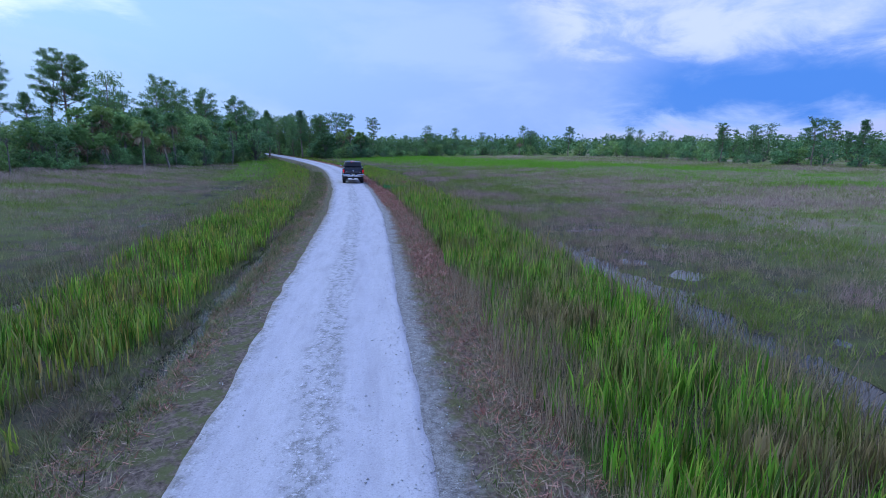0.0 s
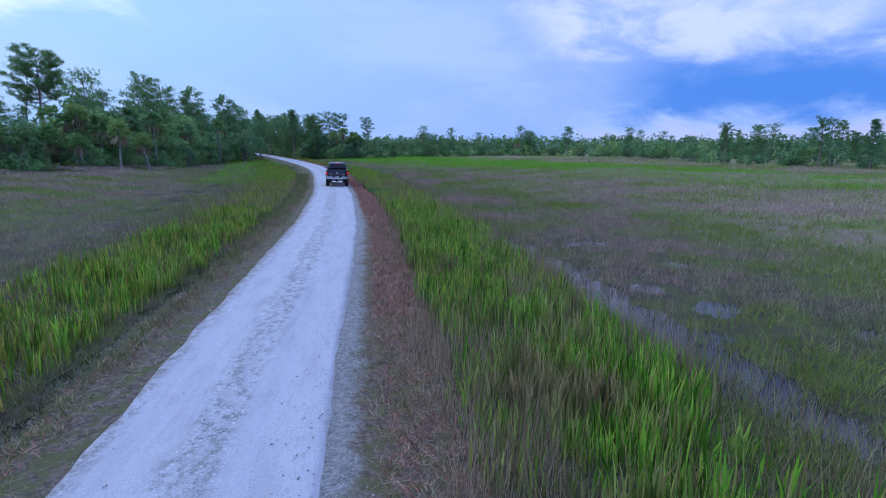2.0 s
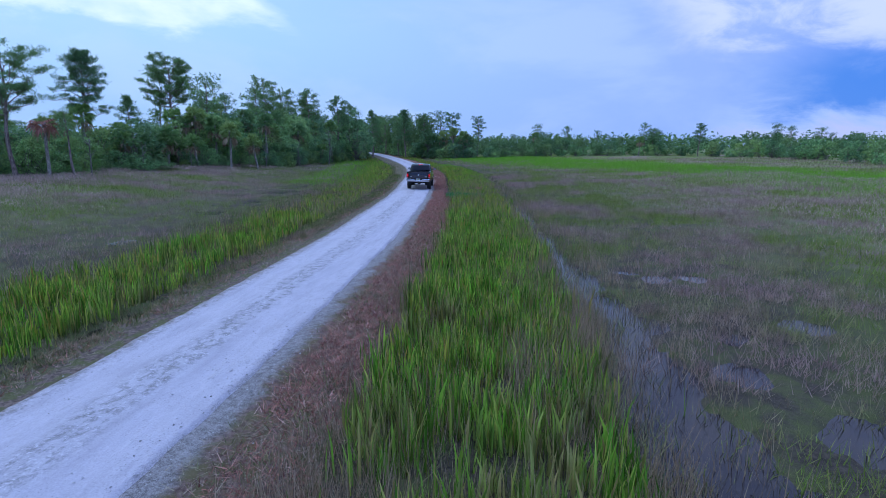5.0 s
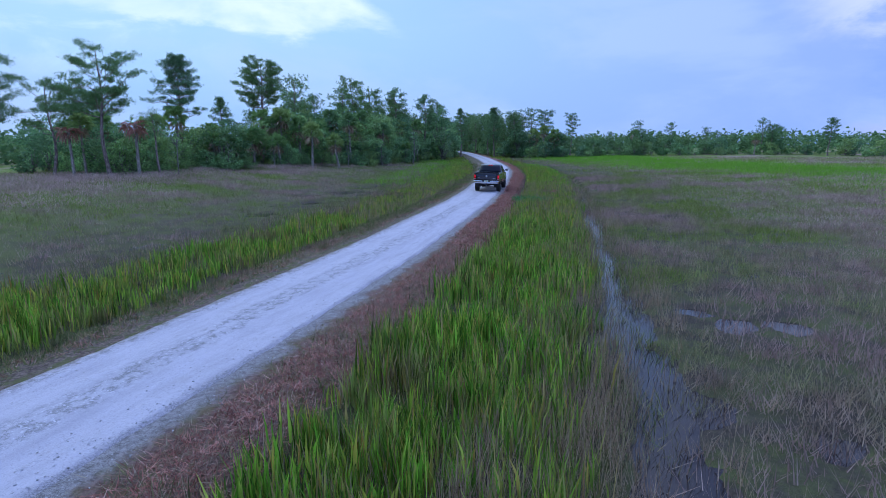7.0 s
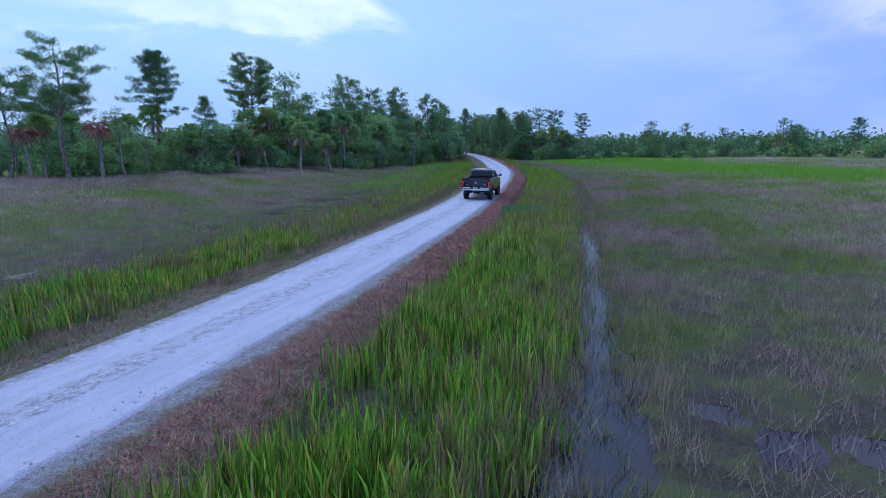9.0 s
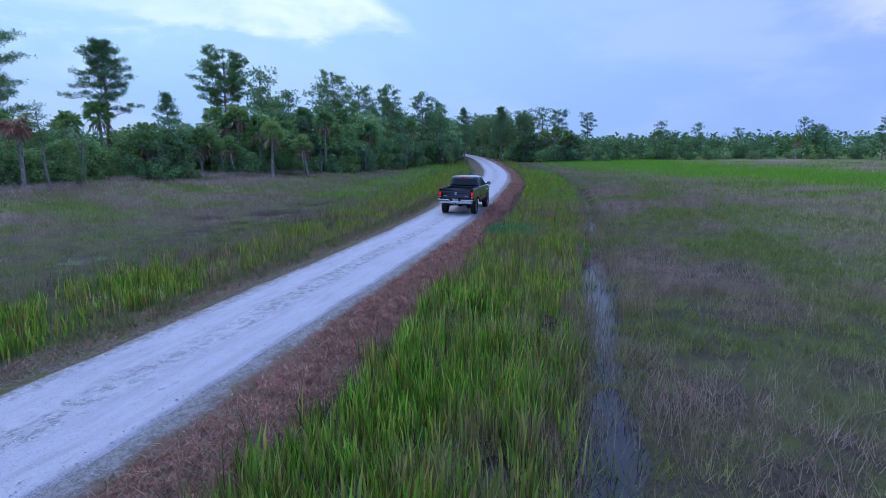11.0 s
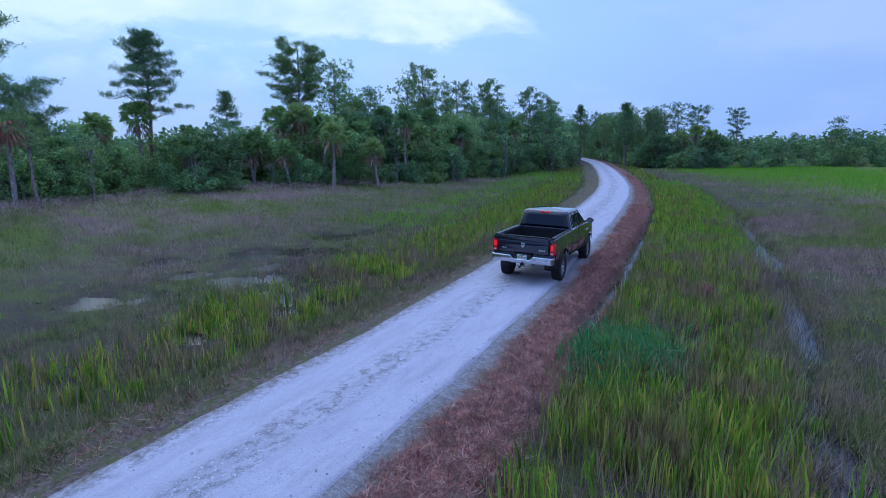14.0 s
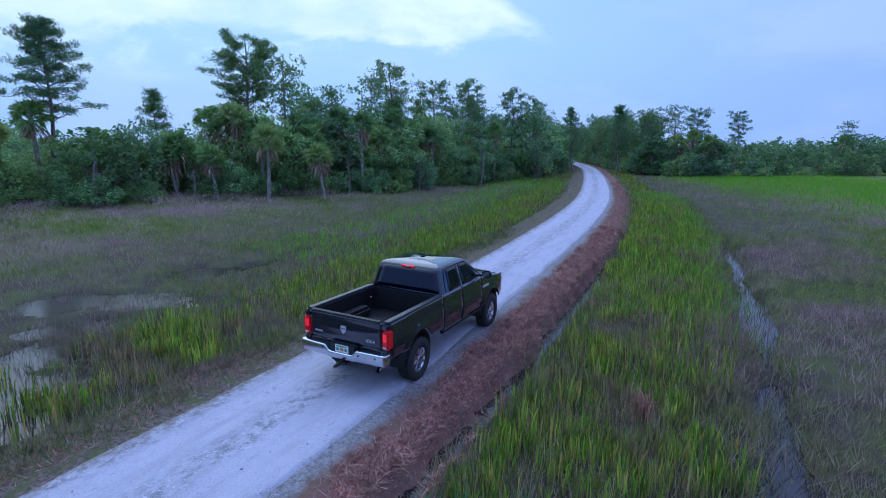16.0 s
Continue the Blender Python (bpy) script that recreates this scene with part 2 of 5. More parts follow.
def make_road():
    m, gr, bsdf = material("chalky_limerock", 0.92, 0.0, 0.15)
    at = place(gr)
    d = gr.attribute("offset")
    run = gr.attribute("run")
    lane = gr.node("ShaderNodeCombineXYZ", {0: d, 1: gr.math("MULTIPLY", run, 0.16), 2: 0.0}).outputs[0]
    streak = gr.noise(lane, 3.0, 6.0, 0.65)
    blot = gr.noise(at, 0.9, 6.0, 0.65)
    broad = gr.noise(lane, 1.1, 4.0, 0.6)
    fine = gr.noise(at, 11.0, 6.0, 0.7)
    grit = gr.noise(at, 45.0, 5.0, 0.75)
    clods = gr.noise(gr.stretch(at, 1.0, 0.75, 1.0), 6.5, 7.0, 0.72)
    chalk = gr.mix(gr.ramp(gr.math("ADD", gr.math("MULTIPLY", streak, 0.55), gr.math("MULTIPLY", grit, 0.45)), 0.3, 0.66), (0.325, 0.312, 0.358), (0.485, 0.468, 0.535))
    stone = gr.mix(gr.ramp(grit, 0.35, 0.68), (0.115, 0.113, 0.116), (0.30, 0.30, 0.31))
    wander = gr.math("ADD", d, gr.math("MULTIPLY", gr.math("SUBTRACT", blot, 0.5), 0.45))
    # the wheel tracks are worn smooth; clods and loose stone lie between them and along the edges
    middle = gr.math("MULTIPLY", gr.ramp(gr.math("ABSOLUTE", gr.math("SUBTRACT", wander, 0.02)), 0.52, 0.15), gr.ramp(broad, 0.35, 0.58, 0.45, 1.0))
    west_side = gr.math("MULTIPLY", gr.ramp(wander, -0.95, -1.35), 0.85)
    verge = gr.ramp(wander, 1.32, 1.58)
    rough_zone = gr.math("MAXIMUM", gr.math("MAXIMUM", middle, west_side), gr.math("MULTIPLY", gr.ramp(streak, 0.50, 0.70), 0.55))
    lumps = gr.math("MULTIPLY", gr.ramp(clods, 0.46, 0.60), gr.ramp(rough_zone, 0.0, 0.9, 0.05, 0.80))
    colour = gr.mix(gr.math("MULTIPLY", rough_zone, 0.22), chalk, (0.26, 0.255, 0.275))
    colour = gr.mix(lumps, colour, stone)
    colour = gr.mix(gr.math("MULTIPLY", gr.ramp(gr.noise(at, 30.0, 4.0, 0.7), 0.54, 0.66), gr.ramp(blot, 0.35, 0.6, 0.15, 0.5)), colour, stone)
    crumbs = gr.math("MULTIPLY", gr.ramp(gr.noise(at, 20.0, 4.0, 0.6), 0.57, 0.66), gr.ramp(rough_zone, 0.0, 0.8, 0.1, 0.8))
    colour = gr.mix(crumbs, colour, (0.55, 0.54, 0.60))
    colour = gr.mix(gr.math("MULTIPLY", verge, gr.ramp(fine, 0.30, 0.58, 0.5, 1.0)), colour, gr.mix(gr.ramp(grit, 0.4, 0.62), (0.14, 0.13, 0.128), (0.40, 0.385, 0.40)))
    colour = gr.mix(gr.ramp(blot, 0.55, 0.75, 0.0, 0.30), colour, (0.29, 0.27, 0.28))
    # dead grass creeps in along the west edge
    creep = gr.ramp(gr.math("ADD", d, gr.math("MULTIPLY", gr.math("SUBTRACT", gr.noise(at, 3.0, 6.0, 0.75), 0.5), 1.3)), -1.18, -1.66)
    colour = gr.mix(creep, colour, gr.mix(gr.ramp(fine, 0.35, 0.65), (0.105, 0.09, 0.078), (0.25, 0.22, 0.19)))
    gr.put(colour, bsdf.inputs["Base Color"])
    height_of = gr.math("ADD", gr.math("MULTIPLY", grit, 0.3), gr.math("ADD", gr.math("MULTIPLY", clods, gr.math("ADD", rough_zone, 0.12)), gr.math("MULTIPLY", fine, 0.15)))
    bumped(gr, bsdf, height_of, 0.75, 0.035)
    return m


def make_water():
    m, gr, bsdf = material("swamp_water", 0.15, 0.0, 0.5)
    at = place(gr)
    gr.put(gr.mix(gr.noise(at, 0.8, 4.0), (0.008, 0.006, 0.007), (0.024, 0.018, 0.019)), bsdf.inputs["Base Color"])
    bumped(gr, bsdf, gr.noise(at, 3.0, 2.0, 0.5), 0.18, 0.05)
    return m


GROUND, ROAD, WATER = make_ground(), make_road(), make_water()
REED = leafy("reed_green", [(0.05, 0.13, 0.016), (0.10, 0.25, 0.024), (0.15, 0.36, 0.032), (0.25, 0.49, 0.05), (0.38, 0.45, 0.08), (0.35, 0.26, 0.12)], 0.45, ((0.17, 0.15, 0.06), (0.38, 0.29, 0.16)), 0.30, 0.35, (0.50, 0.64), None, (2.4, 0.45, 1.4))
OLIVE = leafy("olive_reed", [(0.08, 0.16, 0.022), (0.14, 0.275, 0.028), (0.21, 0.36, 0.04), (0.36, 0.42, 0.06), (0.42, 0.27, 0.08)], 0.5, ((0.17, 0.13, 0.07), (0.34, 0.26, 0.15)), 0.45, 0.38, (0.50, 0.66), None, (2.8, 0.5, 1.4))
SEDGE = leafy("marsh_sedge", [(0.11, 0.175, 0.028), (0.17, 0.255, 0.042), (0.22, 0.275, 0.07), (0.29, 0.25, 0.11)], 0.8, ((0.28, 0.18, 0.165), (0.42, 0.30, 0.275)), 0.13, 0.28, (0.43, 0.60), None, (1.7, 0.72, 1.28))
STONE = leafy("limestone_gravel", [(0.20, 0.195, 0.20), (0.34, 0.335, 0.34), (0.50, 0.49, 0.51)], 0.9, None, 1.0, 0.0)
BANK = leafy("bank_grass", [(0.055, 0.095, 0.024), (0.11, 0.17, 0.04), (0.20, 0.21, 0.075), (0.34, 0.26, 0.15)], 0.75, ((0.15, 0.10, 0.075), (0.29, 0.215, 0.16)), 0.35, 0.2, (0.47, 0.66), None, (2.8, 0.55, 1.35))
STRAW = leafy("dry_straw", [(0.16, 0.12, 0.09), (0.27, 0.21, 0.16), (0.38, 0.31, 0.24), (0.20, 0.21, 0.10)], 0.85, None, 1.0, 0.1)
FERN = leafy("red_dead_fern", [(0.13, 0.046, 0.038), (0.29, 0.115, 0.088), (0.44, 0.20, 0.16), (0.50, 0.35, 0.29)], 0.85, None, 1.0, 0.1, (0.48, 0.66), None, (3.0, 0.65, 1.3))
PLUME = leafy("mauve_seed_heads", [(0.35, 0.235, 0.20), (0.45, 0.325, 0.28), (0.54, 0.415, 0.36)], 0.9, None, 1.0, 0.25, (0.48, 0.66), None, (0.5, 0.75, 1.2))
NEEDLE = leafy("pine_needles", [(0.09, 0.18, 0.075), (0.135, 0.245, 0.095), (0.19, 0.31, 0.12)], 0.55, None, 1.0, 0.42, (0.48, 0.66), ((0.19, 0.29, 0.10), (0.09, 0.185, 0.10)))
LEAF = leafy("broad_leaves", [(0.10, 0.24, 0.095), (0.19, 0.37, 0.145), (0.28, 0.49, 0.185), (0.38, 0.54, 0.25)], 0.5, ((0.12, 0.25, 0.13), (0.24, 0.37, 0.195)), 0.10, 0.5, (0.48, 0.66), ((0.34, 0.44, 0.12), (0.08, 0.175, 0.11)), (1.1, 0.6, 1.3))
FROND = leafy("palm_fronds", [(0.12, 0.25, 0.075), (0.20, 0.34, 0.10), (0.30, 0.43, 0.15)], 0.45, None, 1.0, 0.5, (0.48, 0.66), ((0.30, 0.36, 0.12), (0.10, 0.20, 0.10)))
DEAD = leafy("dead_fronds", [(0.21, 0.145, 0.095), (0.35, 0.25, 0.165), (0.46, 0.355, 0.25)], 0.85, None, 1.0, 0.1)
LUSH = leafy("lush_grass", [(0.12, 0.30, 0.022), (0.18, 0.40, 0.032), (0.26, 0.46, 0.05)], 0.6, None, 0.10, 0.3)
FERN_GREEN = leafy("fern_green", [(0.04, 0.17, 0.055), (0.07, 0.25, 0.075), (0.11, 0.31, 0.10)], 0.6, None, 1.0, 0.25)
RUST = leafy("rusty_dead_leaves", [(0.28, 0.11, 0.085), (0.40, 0.18, 0.14), (0.48, 0.26, 0.21)], 0.85, None, 1.0, 0.1)
PINE_BARK = bark("pine_bark", (0.11, 0.085, 0.078), (0.33, 0.265, 0.24))
GREY_BARK = bark("grey_bark", (0.10, 0.095, 0.085), (0.32, 0.30, 0.27))
PALM_BARK = bark("palm_trunk", (0.16, 0.14, 0.125), (0.40, 0.365, 0.33))

# ---- the lie of the land ----
ROAD_Y = (-60, 4.6, 12.5, 20, 28, 36, 45, 53, 62, 71, 80, 90, 100, 112, 122, 135, 150, 165, 185, 205, 230, 300)
ROAD_X = (6.0, 0.62, -0.12, -0.75, -1.4, -2.5, -3.7, -5.1, -6.8, -8.6, -10.7, -13.5, -16.8, -21.2, -24.9, -30.0, -36.0, -43.5, -54.5, -66, -82, -125)
RISE_Y = (-50, 50, 75, 95, 120, 145, 170, 210, 300, 600)
RISE_Z = (0, 0, 0.3, 0.5, 0.8, 1.05, 1.6, 2.2, 2.6, 3.2)
WATER_Z = -0.42
ditches = (  # x, y, half width of the water
    ((9.4, 4, 0.22), (9.1, 8, 0.25), (8.5, 11.5, 0.28), (8.0, 14.5, 0.34), (7.8, 17, 0.38), (7.5, 20, 0.46), (7.0, 23.2, 0.36), (6.5, 26.7, 0.25), (6.2, 29, 0.20), (5.8, 33, 0.22), (5.3, 36.5, 0.28), (4.7, 40, 0.34), (4.2, 43.6, 0.34), (3.7, 45.6, 0.20), (3.3, 48, 0.17), (3.2, 51, 0.17), (2.9, 54.5, 0.22), (2.4, 57.5, 0.26), (1.8, 61.5, 0.30), (1.0, 66, 0.32), (0.0, 71.5, 0.24), (-1.5, 78.5, 0.12)),
    ((-2.4, 6.0, 0.12), (-2.55, 8, 0.16), (-2.75, 10, 0.20), (-3.05, 12, 0.22), (-3.35, 15, 0.21), (-3.65, 18, 0.19), (-3.95, 20.8, 0.17), (-4.4, 24, 0.13), (-5.0, 29, 0.11), (-5.5, 33.8, 0.09)),
    ((-1.45, 49, 0.10), (-2.0, 52.8, 0.20), (-2.3, 55.4, 0.22), (-2.75, 57.8, 0.2), (-4.1, 65, 0.14), (-6.1, 75, 0.11)),
    ((-18.2, 63.1, 0.14), (-17.6, 60.5, 0.2), (-17.1, 58.6, 0.25), (-17.8, 56.6, 0.5)),
    ((6.6, 22.8, 0.3), (5.9, 21.5, 0.4), (5.6, 19.5, 0.3)),
)
pools = (  # x, y, radius
    (4.55, 29.8, 0.32), (4.3, 36.0, 0.40), (8.5, 25.4, 0.36), (9.3, 24.6, 0.30), (10.4, 24.9, 0.26), (9.3, 17.6, 0.36), (10.4, 15.4, 0.44), (8.9, 13.6, 0.36), (11.8, 20.5, 0.30), (12.6, 13.4, 0.32), (9.9, 19.6, 0.26),
    (-17.2, 51.5, 0.90), (-15.6, 53.4, 1.09), (-18.0, 56.4, 0.81), (-10.5, 48.1, 0.90), (-9.2, 47.9, 0.52), (-12.6, 48.8, 0.67), (-19.2, 48.0, 0.61), (-22.4, 48.9, 0.52), (-15.9, 47.2, 0.47),
    (-13.9, 45.0, 0.52), (-14.8, 43.8, 0.52), (-13.5, 47.8, 0.70), (-9.0, 46.4, 0.40), (-14.0, 37.0, 0.61), (-14.4, 50.6, 0.67), (-8.4, 15.4, 0.36), (-8.3, 12.8, 0.35), (-9.5, 44.0, 0.38),
)


def wave(x, y, scale, seed):
    """Smooth noise about 0 for arrays, from crossing sine waves."""
    rs = np.random.RandomState(seed)
    total = 0.0
    for k in range(7):
        a, f, p = rs.uniform(0, 2 * np.pi), (0.6 + 0.34 * k) / scale, rs.uniform(0, 6.28)
        total = total + np.sin((x * np.cos(a) + y * np.sin(a)) * f * 6.28 + p + 1.3 * np.sin((x * np.sin(a) - y * np.cos(a)) * f * 3.1 + p)) / (1 + 0.5 * k)
    return total / 3.0


def road_x(y):
    return np.interp(y, ROAD_Y, ROAD_X)


def smooth_road_x(y):
    return (road_x(y - 4) + 2 * road_x(y) + road_x(y + 4)) / 4


def offset(x, y):
    """Metres from the middle of the road, east of it positive."""
    slope = (smooth_road_x(y + 1) - smooth_road_x(y - 1)) / 2
    return (x - smooth_road_x(y)) / np.sqrt(1 + slope**2)


def step(v, lo, hi):
    f = np.clip((v - lo) / (hi - lo), 0, 1)
    return f * f * (3 - 2 * f)


def wetness(x, y):
    """How deep in a ditch or pool a place lies: 1 in its middle, 0 outside it."""
    wet = np.zeros(np.shape(x))
    sway = np.minimum(np.maximum(1.0 + 0.9 * wave(x, y, 7.0, 5) + 0.7 * wave(x, y, 2.2, 14), 0.1), 1.35)
    lap = 0.45 * wave(x, y, 2.6, 8) + 0.22 * wave(x, y, 0.9, 9)
    rough = wave(x, y, 0.8, 10)
    for line in ditches:
        for (x0, y0, h0), (x1, y1, h1) in zip(line, line[1:]):
            dx, dy = x1 - x0, y1 - y0
            f = np.clip(((x - x0) * dx + (y - y0) * dy) / (dx * dx + dy * dy), 0, 1)
            far = np.hypot(x - x0 - f * dx, y - y0 - f * dy)
            width = (h0 + (h1 - h0) * f) * sway
            wet = np.maximum(wet, 1 - step(far + 0.10 * lap + 0.16 * rough, width * 0.5, width * 2.2))
    for px, py, r in pools:
        far = np.hypot(x - px, (y - py)) + r * (1.9 * lap + 0.45 * rough)
        wet = np.maximum(wet, 1 - step(far, r * 0.6, r * 1.8))
    return wet


def land(x, y):
    """Height of the ground."""
    d = offset(x, y)
    a = np.abs(d)
    rise = np.interp(y, RISE_Y, RISE_Z)
    shoulder = -0.03 - 0.05 * step(a, 1.5, 2.6) - 0.30 * step(a, 2.7, 3.8)
    marsh = 0.04 * wave(x, y, 7.0, 3) + 0.030 * wave(x, y, 2.1, 4) + 0.022 * wave(x, y, 0.9, 6)
    # the meadow climbs gently to the woods, more on the west side
    out = np.where(d < 0, 1.0 * step(a, 13, 31), 0.55 * step(a, 12, 42)) + 0.25 * step(a, 40, 120)
    z = shoulder + rise + step(a, 2.6, 4.5) * marsh + out
    bed = WATER_Z - 0.16
    wet = wetness(x, y) * step(a, 2.1, 2.75)
    return z * (1 - wet) + np.minimum(z, bed) * wet


def axis_steps(fine_lo, fine_hi, fine, far):
    """Coordinates that are close together in the middle and spread to the horizon."""
    mid = list(np.arange(fine_lo, fine_hi + 1e-6, fine))
    grow, up, down = fine, [mid[-1]], [mid[0]]
    while up[-1] < far:
        grow *= 1.16
        up.append(up[-1] + grow)
    grow = fine
    while down[-1] > -far:
        grow *= 1.16
        down.append(down[-1] - grow)
    return np.array(down[:0:-1] + mid + up[1:])


def mesh_of(name, verts, faces, mat=None, smooth=False):
    """A mesh from arrays of places and of triangles or quads."""
    verts, faces = np.asarray(verts, np.float32), np.asarray(faces, np.int32)
    me = bpy.data.meshes.new(name)
    me.vertices.add(len(verts))
    me.vertices.foreach_set("co", verts.ravel())
    n, k = faces.shape
    me.loops.add(n * k)
    me.loops.foreach_set("vertex_index", faces.ravel())
    me.polygons.add(n)
    me.polygons.foreach_set("loop_start", np.arange(0, n * k, k, dtype=np.int32))
    me.update(calc_edges=True)
    if smooth:
        me.polygons.foreach_set("use_smooth", np.ones(n, bool))
    if mat:
        me.materials.append(mat)
    return me


def sheet(xs, ys):
    gx, gy = np.meshgrid(xs, ys)
    n = len(xs)
    i = (np.arange(len(ys) - 1)[:, None] * n + np.arange(n - 1)[None]).ravel()
    return gx.ravel(), gy.ravel(), np.stack([i, i + 1, i + n + 1, i + n], 1)


def number(me, name, values):
    me.attributes.new(name, "FLOAT", "POINT").data.foreach_set("value", np.asarray(values, np.float32))


gx, gy, quads = sheet(axis_steps(-24, 18, 0.24, 1800), axis_steps(2, 80, 0.27, 1800))
me = mesh_of("ground", np.stack([gx, gy, land(gx, gy)], 1), quads, GROUND, True)
number(me, "offset", offset(gx, gy))
tagged(new("ground", me), "muddy marsh ground with thatch along the road banks", "ground", kind="structure")

# the road: a crowned sheet with two worn wheel tracks
ry = np.concatenate([np.arange(-14, 90, 0.3), np.arange(90, 300, 1.0)])
rd = np.linspace(-1.0, 1.0, 33)
u, v, quads = sheet(rd, ry)
half = 1.60 - np.where(u < 0, 0.22 * (1 - step(v, 2, 26)), 0.08) + 0.06 * wave(np.sign(u) * 7.0, v, 5.0, 11) + 0.05 * wave(np.sign(u) * 3.0, v, 1.3, 12)
d = u * half
slope = (smooth_road_x(v + 1) - smooth_road_x(v - 1)) / 2
rx, rv = smooth_road_x(v) + d / np.sqrt(1 + slope**2), v - d * slope / np.sqrt(1 + slope**2)
track = np.exp(-(((np.abs(d) - 0.82) / 0.30) ** 2))
rz = np.interp(rv, RISE_Y, RISE_Z) + 0.035 - 0.03 * (np.abs(u) ** 2) - 0.022 * track + 0.008 * wave(rx, rv, 1.2, 21) + 0.006 * wave(rx, rv, 0.45, 22)
rz -= 0.09 * step(np.abs(u), 0.93, 1.0)
me = mesh_of("road", np.stack([rx, rv, rz], 1), quads, ROAD, True)
number(me, "offset", d)
number(me, "run", v)
tagged(new("road", me), "white chalky limerock track with worn wheel ruts", "road", kind="structure")

# standing water shows wherever the marsh dips under its level
wx, wy, quads = sheet(np.linspace(-60, 60, 25), np.linspace(-20, 100, 25))
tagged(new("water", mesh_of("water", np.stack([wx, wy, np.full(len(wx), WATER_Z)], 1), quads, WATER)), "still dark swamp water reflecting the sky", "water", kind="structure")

# loose stones on the road, thickest between the wheel tracks and along its edges
rs = np.random.RandomState(5)
n = 14000
sy = 2 + 76 * rs.uniform(0, 1, n) ** 1.3
sd = np.where(rs.uniform(0, 1, n) < 0.45, rs.normal(0, 0.22, n), np.where(rs.uniform(0, 1, n) < 0.65, rs.normal(1.55, 0.22, n), rs.uniform(-1.6, 1.6, n)))
sx = smooth_road_x(sy) + sd
size = 0.006 + 0.016 * rs.uniform(0, 1, n) ** 2.5
corner = np.array([(1, 0, 0), (-0.5, 0.9, 0), (-0.6, -0.8, 0), (0.1, 0.1, 0.8), (0.2, -0.1, -0.5)])
turn = rs.uniform(0, 6.28, n)
cx, sn = np.cos(turn)[:, None], np.sin(turn)[:, None]
shape = corner[None] * rs.uniform(0.6, 1.3, (n, 5, 1)) * size[:, None, None]
base_z = np.interp(sy, RISE_Y, RISE_Z) + np.where(np.abs(sd) < 1.5, 0.018, -0.035)
pebbles = np.stack([sx[:, None] + shape[..., 0] * cx - shape[..., 1] * sn, sy[:, None] + shape[..., 0] * sn + shape[..., 1] * cx, base_z[:, None] + shape[..., 2]], -1)
tri = np.array([[0, 1, 3], [1, 2, 3], [2, 0, 3], [1, 0, 4], [2, 1, 4], [0, 2, 4]])
me = mesh_of("stones", pebbles.reshape(-1, 3), (np.arange(n)[:, None, None] * 5 + tri[None]).reshape(-1, 3), STONE)
tagged(new("loose_stones", me), "loose pale limestone gravel on the road", "gravel", kind="stuff")

# ---- grass, reeds, sedge ----
def blades(rs, x, y, tall, wide, lean, droop=0.5, sink=0.05, simple=False):
    """Thin tapered blades: with a bend, of five corners and three triangles, or simple ones of one triangle."""
    n = len(x)
    z = np.maximum(land(x, y), WATER_Z) - sink
    turn, way_of = rs.uniform(0, 2 * np.pi, n), rs.uniform(0, 2 * np.pi, n)
    bend = lean * rs.uniform(0.2, 1.0, n)
    ux, uy = np.cos(turn) * wide / 2, np.sin(turn) * wide / 2
    bx, by = np.cos(way_of) * bend * tall, np.sin(way_of) * bend * tall
    if simple:
        low, high = np.stack([x, y, z], 1), np.stack([x + bx, y + by, z + tall * (1.0 - droop * bend)], 1)
        across = np.stack([ux, uy, 0 * ux], 1)
        return np.stack([low - across, low + across, high], 1).reshape(-1, 3), np.arange(3 * n).reshape(-1, 3)
    v = np.zeros((n, 5, 3))
    v[:, 0] = np.stack([x - ux, y - uy, z], 1)
    v[:, 1] = np.stack([x + ux, y + uy, z], 1)
    mx, my, mz = x + bx * 0.35, y + by * 0.35, z + tall * 0.6
    v[:, 2] = np.stack([mx + ux * 0.85, my + uy * 0.85, mz], 1)
    v[:, 3] = np.stack([mx - ux * 0.85, my - uy * 0.85, mz], 1)
    v[:, 4] = np.stack([x + bx, y + by, z + tall * (1.0 - droop * bend)], 1)
    t = np.array([[0, 1, 2], [0, 2, 3], [3, 2, 4]])
    f = (np.arange(n)[:, None, None] * 5 + t[None]).reshape(-1, 3)
    return v.reshape(-1, 3), f


def joined(pieces):
    verts, faces, at = [], [], 0
    for v, f in pieces:
        verts.append(v)
        faces.append(f + at)
        at += len(v)
    return np.concatenate(verts), np.concatenate(faces)


def stuff(name, pieces, mat, label, category):
    v, f = joined(pieces)
    return tagged(new(name, mesh_of(name, v, f, mat)), label, category, kind="stuff")


def strewn(rs, n, d_lo, d_hi, y_lo, y_hi, squeeze=1.0):
    """Places by their offset from the road; squeeze above 1 crowds them towards low y."""
    y = y_lo + (y_hi - y_lo) * rs.uniform(0, 1, n) ** squeeze
    d = rs.uniform(d_lo, d_hi, n)
    return smooth_road_x(y) + d, y


def tufts(rs, x, y, per, spread):
    """Each place becomes a tuft of several blades."""
    k = len(x)
    return np.repeat(x, per) + rs.normal(0, spread, k * per), np.repeat(y, per) + rs.normal(0, spread, k * per)


def each(rs, n, per, lo, hi):
    """One number for each tuft, repeated for its blades."""
    return np.repeat(rs.uniform(lo, hi, n // per), per)


def keep(rs, x, y, chance):
    k = rs.uniform(0, 1, len(x)) < chance
    return x[k], y[k]


rs = np.random.RandomState(7)
